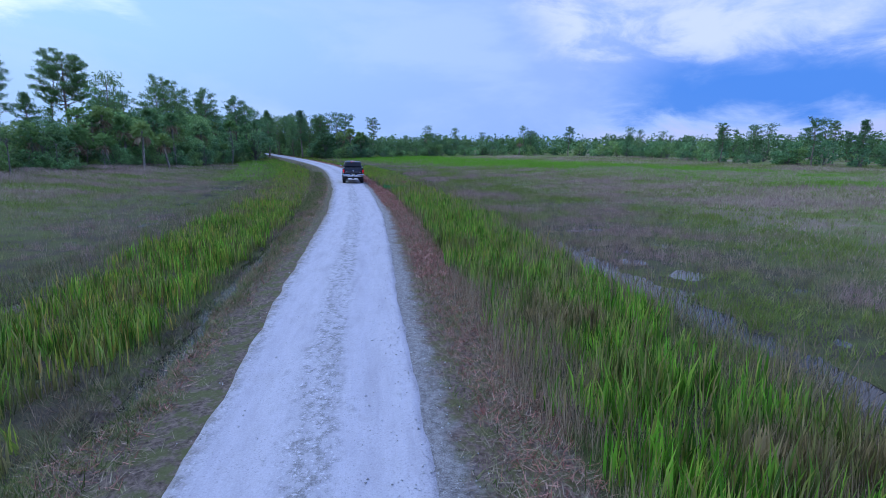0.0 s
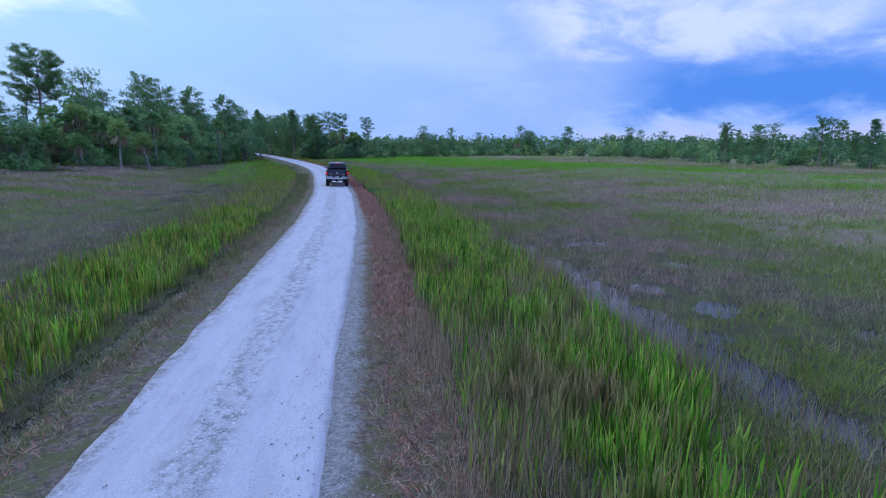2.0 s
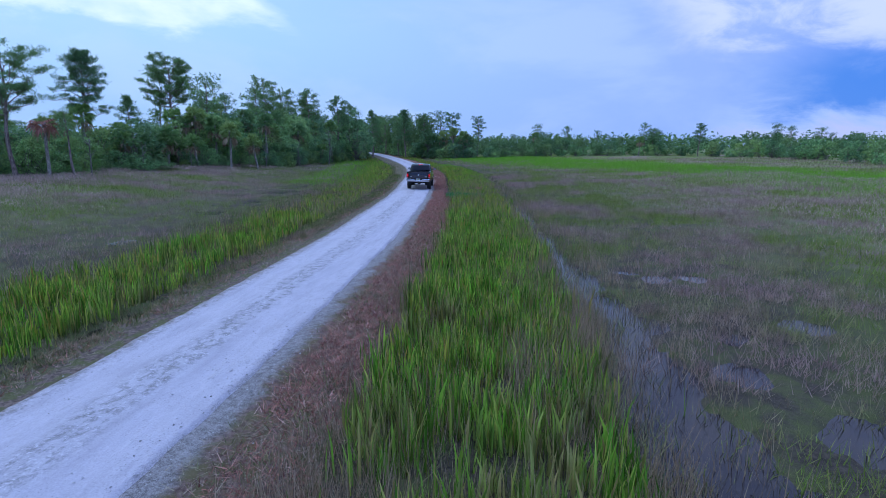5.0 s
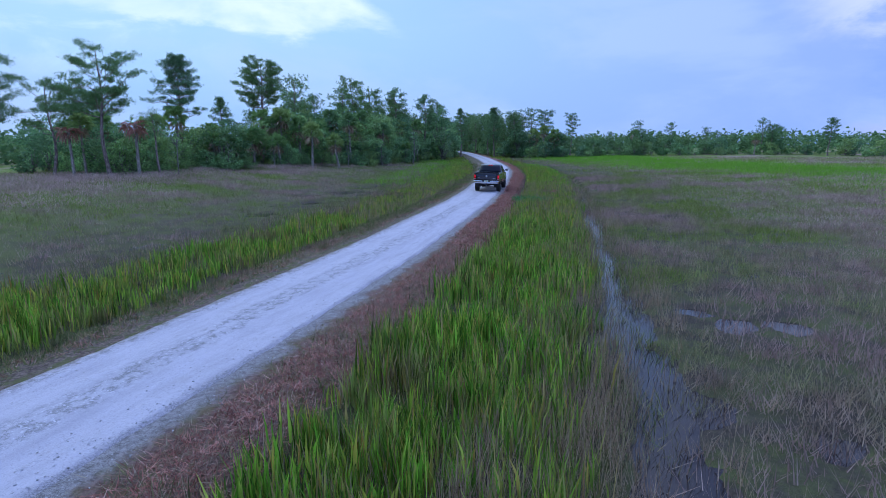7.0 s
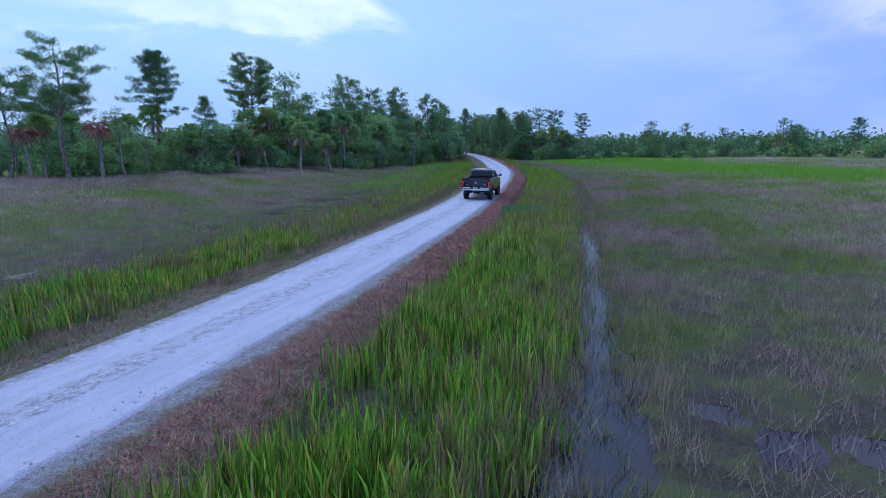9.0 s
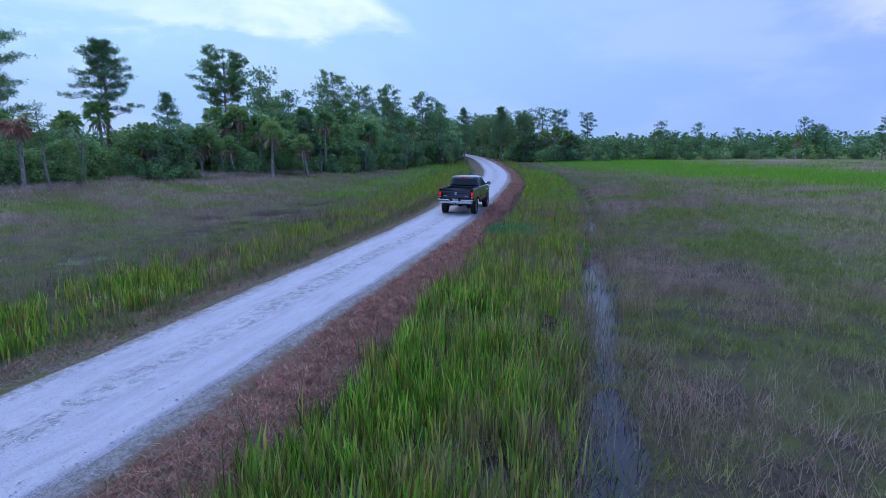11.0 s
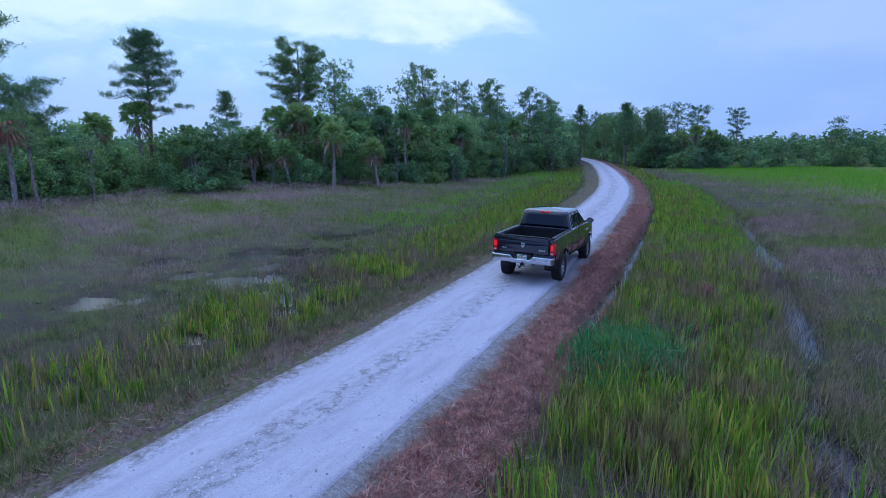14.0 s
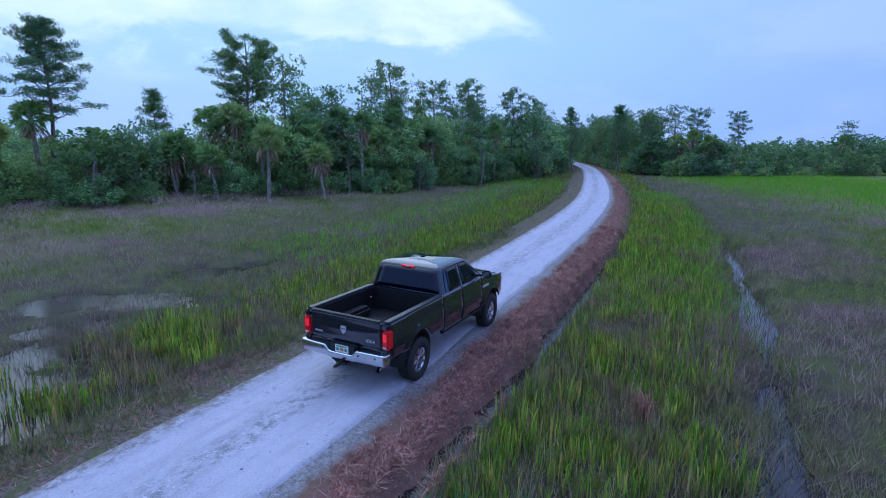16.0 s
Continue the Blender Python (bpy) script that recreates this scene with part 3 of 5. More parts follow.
# tall broad-leaved reeds in a belt on each side of the road: fresh green on the near east bank, olive elsewhere
for name, mat, belts, label in (
    ("reeds", REED, ((3.3, 7.2, 2, 38, 6400), (-8.5, -3.7, 2, 34, 2200)), "tall bright green broad-leaved reeds along the ditch"),
    ("olive_reeds", OLIVE, ((3.4, 7.4, 16, 46, 2600), (3.6, 7.6, 44, 92, 6400), (-8.8, -3.5, 2, 46, 4200), (-8.5, -3.8, 44, 92, 5600), (3.4, 6.5, 90, 150, 1000), (-9, -3.8, 92, 150, 1500)), "olive and yellow-green reeds on the road banks"),
):
    pieces = []
    for lo, hi, y0, y1, n in belts:
        x, y = strewn(rs, n, lo, hi, y0, y1, 1.25)
        a = np.abs(offset(x, y))
        chance = np.clip(0.50 + 0.55 * wave(x, y, 5.0, 31) + 0.55 * wave(x, y, 1.6, 32), 0.05, 1) * step(a, 3.1, 3.9) * (1 - step(a, 6.0, 8.3)) * (1 - 0.9 * wetness(x, y)) * np.where((y < 9) & (a < 4.2), 0.5, 1.0)
        x, y = keep(rs, x, y, chance)
        x, y = tufts(rs, x, y, 11, 0.11)
        tall = rs.uniform(0.45, 1.0, len(x)) * each(rs, len(x), 11, 0.5, 1.05) * (1.0 + 0.25 * wave(x, y, 4.0, 33)) * np.where(offset(x, y) < 0, 0.85 - 0.18 * step(y, 34, 42), 1.0 - 0.28 * step(y, 43, 48))
        pieces.append(blades(rs, x, y, tall, (0.012 + (0.042 if mat is REED else 0.036) * rs.uniform(0, 1, len(x)) ** 1.3) * (1 + np.maximum(y - 62, 0) / 40), 0.24, 0.4, 0.05, y0 > 80))
    stuff(name, pieces, mat, label, "reeds")

# dead brown stems where the reeds meet the open marsh
pieces = []
for lo, hi, y0, y1, n in ((5.6, 9.2, 2, 46, 3000), (5.8, 8.0, 12, 38, 2800), (3.2, 6.2, 2, 40, 2200), (2.9, 4.4, 2, 14, 900), (-9.5, -6.5, 2, 60, 900), (3.4, 8.5, 40, 64, 3000), (-7.5, -3.3, 36, 62, 1500)):
    x, y = strewn(rs, n, lo, hi, y0, y1, 1.2)
    x, y = keep(rs, x, y, np.clip(0.45 + 0.8 * wave(x, y, 3.0, 35), 0.03, 1) * (1 - 0.9 * wetness(x, y)))
    x, y = tufts(rs, x, y, 7, 0.12)
    pieces.append(blades(rs, x, y, rs.uniform(0.35, 0.95, len(x)), rs.uniform(0.006, 0.015, len(x)), 0.38, 0.4, 0.05, True))
stuff("dead_stems", pieces, DEAD, "dead brown reed stems at the edge of the marsh", "reeds")

# duller grass that fills the banks between the reeds
pieces = []
for lo, hi, y0, y1, n in ((2.9, 8.5, 2, 44, 5200), (2.9, 9.0, 44, 62, 3600), (2.9, 9.0, 62, 100, 2000), (-10, -2.9, 2, 50, 4600), (-10, -2.9, 50, 100, 3000), (-9, 9, 100, 160, 1000)):
    x, y = strewn(rs, n, lo, hi, y0, y1, 1.2)
    x, y = keep(rs, x, y, step(np.abs(offset(x, y)), 2.7, 3.5) * (1 - 0.85 * wetness(x, y)))
    x, y = tufts(rs, x, y, 8, 0.11)
    pieces.append(blades(rs, x, y, rs.uniform(0.4, 1.0, len(x)) * each(rs, len(x), 8, 0.35, 0.85), rs.uniform(0.008, 0.02, len(x)) * (1 + np.maximum(y - 40, 0) / 40), 0.75, 0.7, 0.05, True))
stuff("bank_grass", pieces, BANK, "olive and straw-coloured grass on the ditch banks", "grass")

# sparse sedge standing in the wet marsh, thinner and paler with distance
pieces = []
for lo, hi, y0, y1, n, wide, tall0 in ((7, 20, -2, 42, 19000, 0.015, 0.46), (20, 46, 0, 60, 15000, 0.018, 0.46), (6.5, 16, 40, 80, 13000, 0.016, 0.46), (16, 30, 40, 90, 10000, 0.018, 0.44), (-24, -8, -2, 45, 8000, 0.017, 0.42), (-34, -8, 45, 80, 12000, 0.016, 0.38), (-46, -24, 5, 60, 9000, 0.018, 0.45)):
    x, y = strewn(rs, n, lo, hi, y0, y1, 1.15)
    chance = np.clip(0.62 + 0.6 * wave(x, y, 5.5, 41) + 0.5 * wave(x, y, 1.7, 42), 0.10, 1) * (1 - 0.78 * wetness(x, y))
    x, y = keep(rs, x, y, chance)
    x, y = tufts(rs, x, y, 9, 0.13)
    pieces.append(blades(rs, x, y, rs.uniform(0.5, 1.2, len(x)) * each(rs, len(x), 9, 0.5, 1.3) * tall0, rs.uniform(0.7, 1.6, len(x)) * wide, 0.7, 0.55, 0.05, wide > 0.0075))
stuff("marsh_sedge", pieces, SEDGE, "sparse grey-green sedge standing in shallow water", "sedge")

# the meadow beyond, as broader and sparser tufts out to the woods
pieces = []
for x0, x1, y0, y1, n, wide in ((-48, 60, 60, 135, 34000, 0.030), (20, 75, 30, 90, 22000, 0.026), (-60, -20, 20, 62, 16000, 0.022)):
    x, y = rs.uniform(x0, x1, n), rs.uniform(y0, y1, n)
    a = np.abs(offset(x, y))
    x, y = keep(rs, x, y, step(a, 8, 11))
    x, y = tufts(rs, x, y, 3, 0.3)
    pieces.append(blades(rs, x, y, rs.uniform(0.3, 0.62, len(x)), rs.uniform(0.8, 1.8, len(x)) * wide, 0.8, 0.5, 0.05, True))
stuff("meadow_grass", pieces, SEDGE, "wide meadow of olive grass with mauve patches", "grass")

# a belt of fresh green grass across the east of the marsh and beside the far road
pieces = []
BELT_X, BELT_Y = (46, 40, 30, 12, 0, -8), (48, 64, 83, 106, 126, 140)
run = rs.uniform(0, 5, 38000)
x = np.interp(run, range(6), BELT_X) + rs.normal(0, 6.0, len(run))
y = np.interp(run, range(6), BELT_Y) + rs.normal(0, 5.0, len(run))
x, y = keep(rs, x, y, step(wave(x, y, 26.0, 81) + 0.9, 0.0, 0.6) * step(offset(x, y), 7, 14))
strips = [(x, y)]
for lo, hi, y0, y1, n in ((-14, -4, 60, 120, 2200), (4, 8, 60, 104, 1500)):
    strips.append(strewn(rs, n, lo, hi, y0, y1))
for x, y in strips:
    x, y = tufts(rs, x, y, 3, 0.3)
    pieces.append(blades(rs, x, y, rs.uniform(0.45, 0.75, len(x)), rs.uniform(0.03, 0.07, len(x)), 0.7, 0.5, 0.05, True))
stuff("lush_grass", pieces, LUSH, "belt of fresh bright green grass in the marsh", "grass")

# feathery mauve seed heads over the meadow
pieces = []
for x0, x1, y0, y1, n, wide in ((8, 60, 4, 75, 150000, 0.016), (-46, -10, 14, 104, 190000, 0.015), (-20, 60, 100, 128, 22000, 0.03)):
    x, y = rs.uniform(x0, x1, n), rs.uniform(y0, y1, n)
    a = np.abs(offset(x, y))
    x, y = keep(rs, x, y, step(a, 10, 20) * step(wave(x, y, 15.0, 51) + 0.5 * wave(x, y, 4.0, 52) + 0.55 * step(-offset(x, y), 18, 27) + 0.4 * step(offset(x, y), 9, 14) * (1 - step(y, 56, 74)), -0.1, 0.7) * (1 - wetness(x, y)))
    rise_up = 0.24 + 0.34 * step(np.abs(offset(x, y)), 14, 28) * rs.uniform(0.2, 1.0, len(x))
    v, f = blades(rs, x, y, rs.uniform(0.12, 0.26, len(x)), rs.uniform(0.8, 1.8, len(x)) * wide * (0.5 + 0.9 * step(np.abs(offset(x, y)), 14, 26)), 0.8, 0.45, 0.0, True)
    v[:, 2] += np.repeat(rise_up, 3)
    pieces.append((v, f))
stuff("seed_heads", pieces, PLUME, "hazy mauve seed heads over the marsh grass", "grass")

# thatch: flattened dead grass on both shoulders, reddish fern on the east side
pieces = []
for lo, hi, y0, y1, n in ((1.6, 3.3, 1, 30, 20000), (1.6, 3.2, 20, 76, 22000), (-3.2, -1.4, 1, 60, 26000), (1.7, 3.2, 60, 110, 6000), (-3.2, -1.7, 60, 110, 5000)):
    x, y = strewn(rs, n, lo, hi, y0, y1, 1.3)
    x, y = keep(rs, x, y, step(np.abs(offset(x, y)) + np.where(offset(x, y) < 0, 0.22, 0.0) + 0.3 * wave(x, y, 1.7, 61), 1.7, 2.5) * 0.9)
    pieces.append(blades(rs, x, y, rs.uniform(0.05, 0.17, len(x)), rs.uniform(0.007, 0.017, len(x)), 2.0, 0.42, 0.0, True))
pieces_low = []
for lo, hi, y0, y1, n in ((-3.3, -1.75, 1, 62, 22000), (1.9, 3.1, 1, 40, 7000), (-3.3, -1.8, 62, 110, 2500)):
    x, y = strewn(rs, n, lo, hi, y0, y1, 1.3)
    x, y = keep(rs, x, y, np.clip(0.5 + 0.7 * wave(x, y, 1.9, 63), 0.1, 1) * step(np.abs(offset(x, y)), 1.75, 2.3))
    x, y = tufts(rs, x, y, 3, 0.06)
    pieces_low.append(blades(rs, x, y, rs.uniform(0.06, 0.20, len(x)), rs.uniform(0.006, 0.014, len(x)), 1.2, 0.45, 0.0, True))
for lo, hi, y0, y1, n in ((-3.7, -2.15, 2, 30, 9000), (-3.7, -1.95, 30, 72, 24000)):
    # the bank grass comes down nearly to the road
    x, y = strewn(rs, n, lo, hi, y0, y1)
    x, y = keep(rs, x, y, np.clip(0.5 + 0.7 * wave(x, y, 2.3, 64), 0.08, 1) * step(np.abs(offset(x, y)) + 0.35 * wave(x, y, 1.3, 65), 1.9, 2.7) * (1 - wetness(x, y)))
    x, y = tufts(rs, x, y, 3, 0.05)
    pieces_low.append(blades(rs, x, y, rs.uniform(0.10, 0.34, len(x)), rs.uniform(0.008, 0.018, len(x)), 0.9, 0.45, 0.0, True))
stuff("shoulder_grass", pieces_low, BANK, "short olive and brown grass on the road shoulders", "grass")
stuff("thatch", pieces, STRAW, "flattened dry straw and low weeds on the road shoulders", "grass")
pieces = []
for lo, hi, y0, y1, n in ((2.2, 3.4, 3, 14, 3000), (2.1, 3.4, 14, 32, 13000), (1.85, 3.35, 32, 76, 62000), (1.9, 3.2, 76, 115, 9000), (-3.0, -1.9, 4, 60, 9000)):
    x, y = strewn(rs, n, lo, hi, y0, y1)
    x, y = keep(rs, x, y, np.clip(0.85 + 0.4 * wave(x, y, 1.6, 71), 0.55, 1) * step(np.abs(offset(x, y)) + 0.40 * wave(x, y, 1.4, 73), 1.75, 2.3) * (wetness(x, y) < 0.7))
    x, y = tufts(rs, x, y, 2, 0.04)
    pieces.append(blades(rs, x, y, rs.uniform(0.05, 0.19, len(x)), rs.uniform(0.007, 0.020, len(x)), 2.0, 0.36, 0.0, True))
stuff("dead_fern", pieces, FERN, "reddish brown dead fern matted along the bank", "fern")


# ---- trees ----
def tube(path, radii, sides=7):
    """A round tapered branch along a path."""
    path = np.asarray(path, float)
    n = len(path)
    ahead = np.gradient(path, axis=0)
    ahead /= np.linalg.norm(ahead, axis=1)[:, None] + 1e-9
    ref = np.where(np.abs(ahead[:, 2:3]) > 0.9, [[1.0, 0, 0]], [[0, 0, 1.0]])
    s = np.cross(ahead, ref)
    s /= np.linalg.norm(s, axis=1)[:, None]
    t = np.cross(s, ahead)
    a = np.linspace(0, 2 * np.pi, sides, endpoint=False)
    ring = path[:, None] + np.asarray(radii)[:, None, None] * (np.cos(a)[None, :, None] * s[:, None] + np.sin(a)[None, :, None] * t[:, None])
    i = np.arange(n - 1)[:, None] * sides + np.arange(sides)[None]
    j = np.arange(n - 1)[:, None] * sides + (np.arange(sides)[None] + 1) % sides
    q = np.stack([i, j, j + sides, i + sides], -1).reshape(-1, 4)
    f = np.concatenate([q[:, [0, 1, 2]], q[:, [0, 2, 3]]])
    return ring.reshape(-1, 3), f


def sprays(rs, centres, per, length, wide, up=0.3):
    """Bunches of needles or narrow leaves, one triangle each, about given places."""
    c = np.repeat(centres, per, 0)
    n = len(c)
    way_out = rs.normal(0, 1, (n, 3))
    way_out[:, 2] += up
    way_out /= np.linalg.norm(way_out, axis=1)[:, None]
    side = np.cross(way_out, rs.normal(0, 1, (n, 3)))
    side /= np.linalg.norm(side, axis=1)[:, None] + 1e-9
    ln = length * rs.uniform(0.6, 1.2, n)[:, None]
    v = np.stack([c + way_out * ln * 0.05, c + way_out * ln + side * wide / 2, c + way_out * ln * 0.92 - side * wide / 2], 1)
    return v.reshape(-1, 3), np.arange(3 * n).reshape(-1, 3)


def leaves(rs, centres, size):
    """Single leaf blades or small leaf clusters as bent diamonds."""
    n = len(centres)
    a = rs.normal(0, 1, (n, 3))
    a[:, 2] *= 0.6
    a /= np.linalg.norm(a, axis=1)[:, None]
    b = np.cross(a, rs.normal(0, 1, (n, 3)))
    b /= np.linalg.norm(b, axis=1)[:, None] + 1e-9
    s = (size * rs.uniform(0.5, 1.3, n))[:, None]
    fold = np.cross(a, b) * s * 0.22
    v = np.stack([centres - a * s * 0.6, centres + b * s * 0.36 + fold, centres + a * s * 0.6, centres - b * s * 0.36 + fold], 1)
    f = np.arange(n)[:, None, None] * 4 + np.array([[0, 1, 2], [0, 2, 3]])[None]
    return v.reshape(-1, 3), f.reshape(-1, 3)


def part(name, mesh, parent, label=""):
    ob = new(name, mesh)
    ob.parent = parent
    return tagged(ob, label) if label else ob


def limb(rs, start, end, r0, r1, wobble=0.08, rings=5, sides=5):
    f = np.linspace(0, 1, rings)[:, None]
    start, end = np.asarray(start, float), np.asarray(end, float)
    path = start + (end - start) * f
    span = np.linalg.norm(end - start)
    path[1:-1] += rs.normal(0, wobble * span / 2, (rings - 2, 3))
    path[:, 2] += 0.10 * span * np.sin(f[:, 0] * np.pi) * 0.5
    return tube(path, np.linspace(r0, r1, rings), sides), path


def pine(seed, tall, bare, reach, shape, count, bend=0.0, pads=4, subs=14, per=6, needle=0.30, wide=0.05, puff=1.0):
    """A slash pine: long bare trunk, crooked limbs, and flat open pads of needles at the ends of the twigs."""
    rs = np.random.RandomState(seed)
    thing = new("pine_tree")
    zs = np.linspace(0, 1, 11)
    lean = rs.uniform(-0.03, 0.03, 2) * tall
    path = np.stack([lean[0] * zs + bend * np.sin(zs * 3.0) + 0.012 * tall * np.sin(zs * 7 + seed), lean[1] * zs + 0.010 * tall * np.sin(zs * 9 + 2 * seed), zs * tall * 0.96], 1)
    path -= path[0]
    r0 = 0.0125 * tall + 0.05
    wood, tips = [tube(path, r0 * (1 - 0.84 * zs) * np.where(zs == 0, 1.35, 1.0), 8)], []
    high = tall * (1 - bare)

    def on_trunk(f):
        return np.array([np.interp(f, zs, path[:, i]) for i in range(3)])

    def pad(centre, size):
        tips.append(centre + rs.normal(0, 1, (subs, 3)) * (size, size, size * 0.42))

    for k in range(count):
        rel = min((k + rs.uniform(0, 0.9)) / count, 0.98)
        a = k * 2.4 + rs.uniform(-0.6, 0.6)
        if shape == "flat":
            root = on_trunk(bare + (1 - bare) * rel * 0.68)
            out = reach * (0.62 + 0.42 * math.sin(math.pi * (0.10 + 0.74 * rel))) * rs.uniform(0.5, 1.05)
            up = tall * bare + high * (0.16 + 0.84 * rel) - root[2] - 0.10 * high * (out / reach) ** 2 + rs.normal(0, 0.05) * high
        elif shape == "cone":
            root = on_trunk(bare + (1 - bare) * rel * 0.97)
            out = reach * min(1.0, 0.8 + rel) * (1 - 0.80 * max(rel - 0.2, 0) / 0.8) * rs.uniform(0.5, 1.05)
            up = out * (0.02 + 0.8 * rel)
        else:
            root = on_trunk(bare + (1 - bare) * rel * 0.88)
            out = reach * (0.42 + 0.62 * math.sin(math.pi * (0.12 + 0.74 * rel))) * rs.uniform(0.55, 1.05)
            up = out * (0.15 + 0.55 * rel)
        side = np.array([-math.sin(a), math.cos(a), 0.0])
        end = root + np.array([math.cos(a) * out, math.sin(a) * out, up])
        branch, way_along = limb(rs, root, end, max(r0 * 0.32 * (1 - 0.6 * rel), 0.018), 0.010, 0.12, 5, 4)
        wood.append(branch)
        for s in np.linspace(0.48, 1.0, pads):
            p = np.array([np.interp(s - 0.1, np.linspace(0, 1, 5), way_along[:, i]) for i in range(3)])
            q = np.array([np.interp(s, np.linspace(0, 1, 5), way_along[:, i]) for i in range(3)])
            q = q + side * rs.uniform(-0.30, 0.30) * out + np.array([0, 0, rs.uniform(0.0, 0.12) * out + 0.12])
            if pads > 2:
                wood.append(limb(rs, p, q, 0.014, 0.006, 0.08, 3, 3)[0])
            pad(q, puff * rs.uniform(0.26, 0.46))
    pad(path[-1] + (0, 0, 0.1), puff * 0.3)
    part("trunk", mesh_of("pine_trunk", *joined(wood), PINE_BARK, True), thing)
    part("crown", mesh_of("pine_crown", *sprays(rs, np.concatenate(tips), per, needle, wide, 0.35), NEEDLE), thing)
    return thing


def broadleaf(seed, tall, wide, count, size, stems=1, mat=None, name="broadleaf_tree"):
    """A bushy tree: short forked trunk and a ragged crown of leaf lobes."""
    rs = np.random.RandomState(seed)
    thing = new(name)
    wood, centres = [], []
    lobes = 13 + int(1.3 * tall)
    for k in range(lobes):
        a = rs.uniform(0, 2 * np.pi)
        hgt = rs.uniform(0.10, 0.88)
        out = wide * 0.5 * np.sqrt(rs.uniform(0.05, 1.0)) * (1.15 - 0.75 * abs(hgt - 0.45))
        c = np.array([np.cos(a) * out, np.sin(a) * out, tall * hgt])
        wood.append(limb(rs, (rs.normal(0, 0.12 * stems), rs.normal(0, 0.12 * stems), tall * hgt * rs.uniform(0.05, 0.3)), c, 0.015 + 0.006 * tall, 0.010, 0.12, 3, 3)[0])
        r = wide * rs.uniform(0.13, 0.24)
        n = count // lobes
        d = rs.normal(0, 1, (n, 3))
        d /= np.linalg.norm(d, axis=1)[:, None]
        centres.append(c + d * (r * rs.uniform(0.45, 1.12, n) ** 0.6)[:, None] * (1, 1, 0.75))
    centres = np.concatenate(centres)
    centres[:, 2] = np.maximum(centres[:, 2], 0.05)
    zs = np.linspace(0, 1, 6)
    trunk = tube(np.stack([rs.normal(0, 0.03 * tall, 6) * zs, rs.normal(0, 0.03 * tall, 6) * zs, zs * tall * 0.62], 1), (0.03 + 0.016 * tall) * (1 - 0.7 * zs), 7)
    part("trunk", mesh_of("tree_trunk", *joined([trunk, *wood]), GREY_BARK, True), thing)
    part("crown", mesh_of("leaf_crown", *leaves(rs, centres, size), mat or LEAF), thing)
    return thing


def fan(rs, root, heading, rise, stalk, radius, droop, rays=11):
    """One fan leaf of a palm: a stalk and folded blades spreading from its end."""
    out = np.array([np.cos(heading) * np.cos(rise), np.sin(heading) * np.cos(rise), np.sin(rise)])
    side = np.array([-np.sin(heading), np.cos(heading), 0.0])
    roll = rs.uniform(-0.95, 0.95)
    up = np.cross(out, side)
    side, up = side * np.cos(roll) + up * np.sin(roll), up * np.cos(roll) - side * np.sin(roll)
    hub = root + out * stalk + np.array([0, 0, -droop * stalk * 0.25])
    verts, faces = [root - side * 0.015, root + side * 0.015, hub], [(0, 1, 2)]
    for a in np.linspace(-2.0, 2.0, rays):
        way_out = out * np.cos(a) + side * np.sin(a)
        fold = up * 0.06 * radius
        ln = radius * (0.75 + 0.3 * np.cos(a * 0.7)) * rs.uniform(0.85, 1.1)
        across = np.cross(way_out, up) * radius * 0.06
        k = len(verts)
        verts += [hub, hub + way_out * ln * 0.6 + across + fold, hub + way_out * ln * 0.6 - across - fold, hub + way_out * ln + np.array([0, 0, -droop * ln * rs.uniform(0.3, 0.6)])]
        faces += [(k, k + 1, k + 2), (k + 2, k + 1, k + 3)]
    return np.array(verts), np.array(faces)


def palm(seed, tall, crown=1.3, skirt=9, fronds=38, curve=0.0):
    """A cabbage palm with a round head of fan leaves and a skirt of dead ones."""
    rs = np.random.RandomState(seed)
    thing = new("cabbage_palm" if tall > 1.2 else "saw_palmetto")
    zs = np.linspace(0, 1, 7)
    path = np.stack([curve * tall * np.sin(zs * 1.6), 0.02 * tall * zs, zs * tall], 1)
    if tall > 1.2:
        part("trunk", mesh_of("palm_trunk", *tube(path, 0.17 - 0.03 * np.sin(zs * 2.6), 9), PALM_BARK, True), thing)
    top = path[-1]
    live = [fan(rs, top, k * 2.4 + rs.uniform(-0.3, 0.3), rs.uniform(-0.55, 1.4), crown * rs.uniform(0.40, 0.66), crown * rs.uniform(0.40, 0.56), rs.uniform(0.3, 0.9), 11) for k in range(fronds)]
    part("crown", mesh_of("palm_crown", *joined(live), FROND), thing)
    if skirt:
        dry = [fan(rs, top - (0, 0, 0.15), k * 2.1 + rs.uniform(-0.4, 0.4), rs.uniform(-1.25, -0.6), crown * 0.5, crown * 0.62, 1.1, 7) for k in range(skirt)]
        part("dead_fronds", mesh_of("palm_skirt", *joined(dry), DEAD), thing, "brown hanging dead fronds")
    return thing


def snag(seed, tall):
    """A dead bleached trunk with a few stubs."""
    rs = np.random.RandomState(seed)
    thing = new("dead_tree")
    zs = np.linspace(0, 1, 8)
    path = np.stack([0.05 * tall * np.sin(zs * 3), 0.02 * tall * zs, zs * tall], 1)
    stubs = [tube(path, 0.13 * (1 - 0.65 * zs), 8)]
    for k in range(16):
        f = rs.uniform(0.25, 0.98)
        a = rs.uniform(0, 6.28)
        root = np.array([np.interp(f, zs, path[:, i]) for i in range(3)])
        stubs.append(limb(rs, root, root + np.array([np.cos(a), np.sin(a), rs.uniform(0.3, 1.3)]) * rs.uniform(0.4, 1.9) * tall / 6, 0.045, 0.012, 0.14)[0])
    part("trunk", mesh_of("dead_trunk", *joined(stubs), GREY_BARK, True), thing)
    return thing

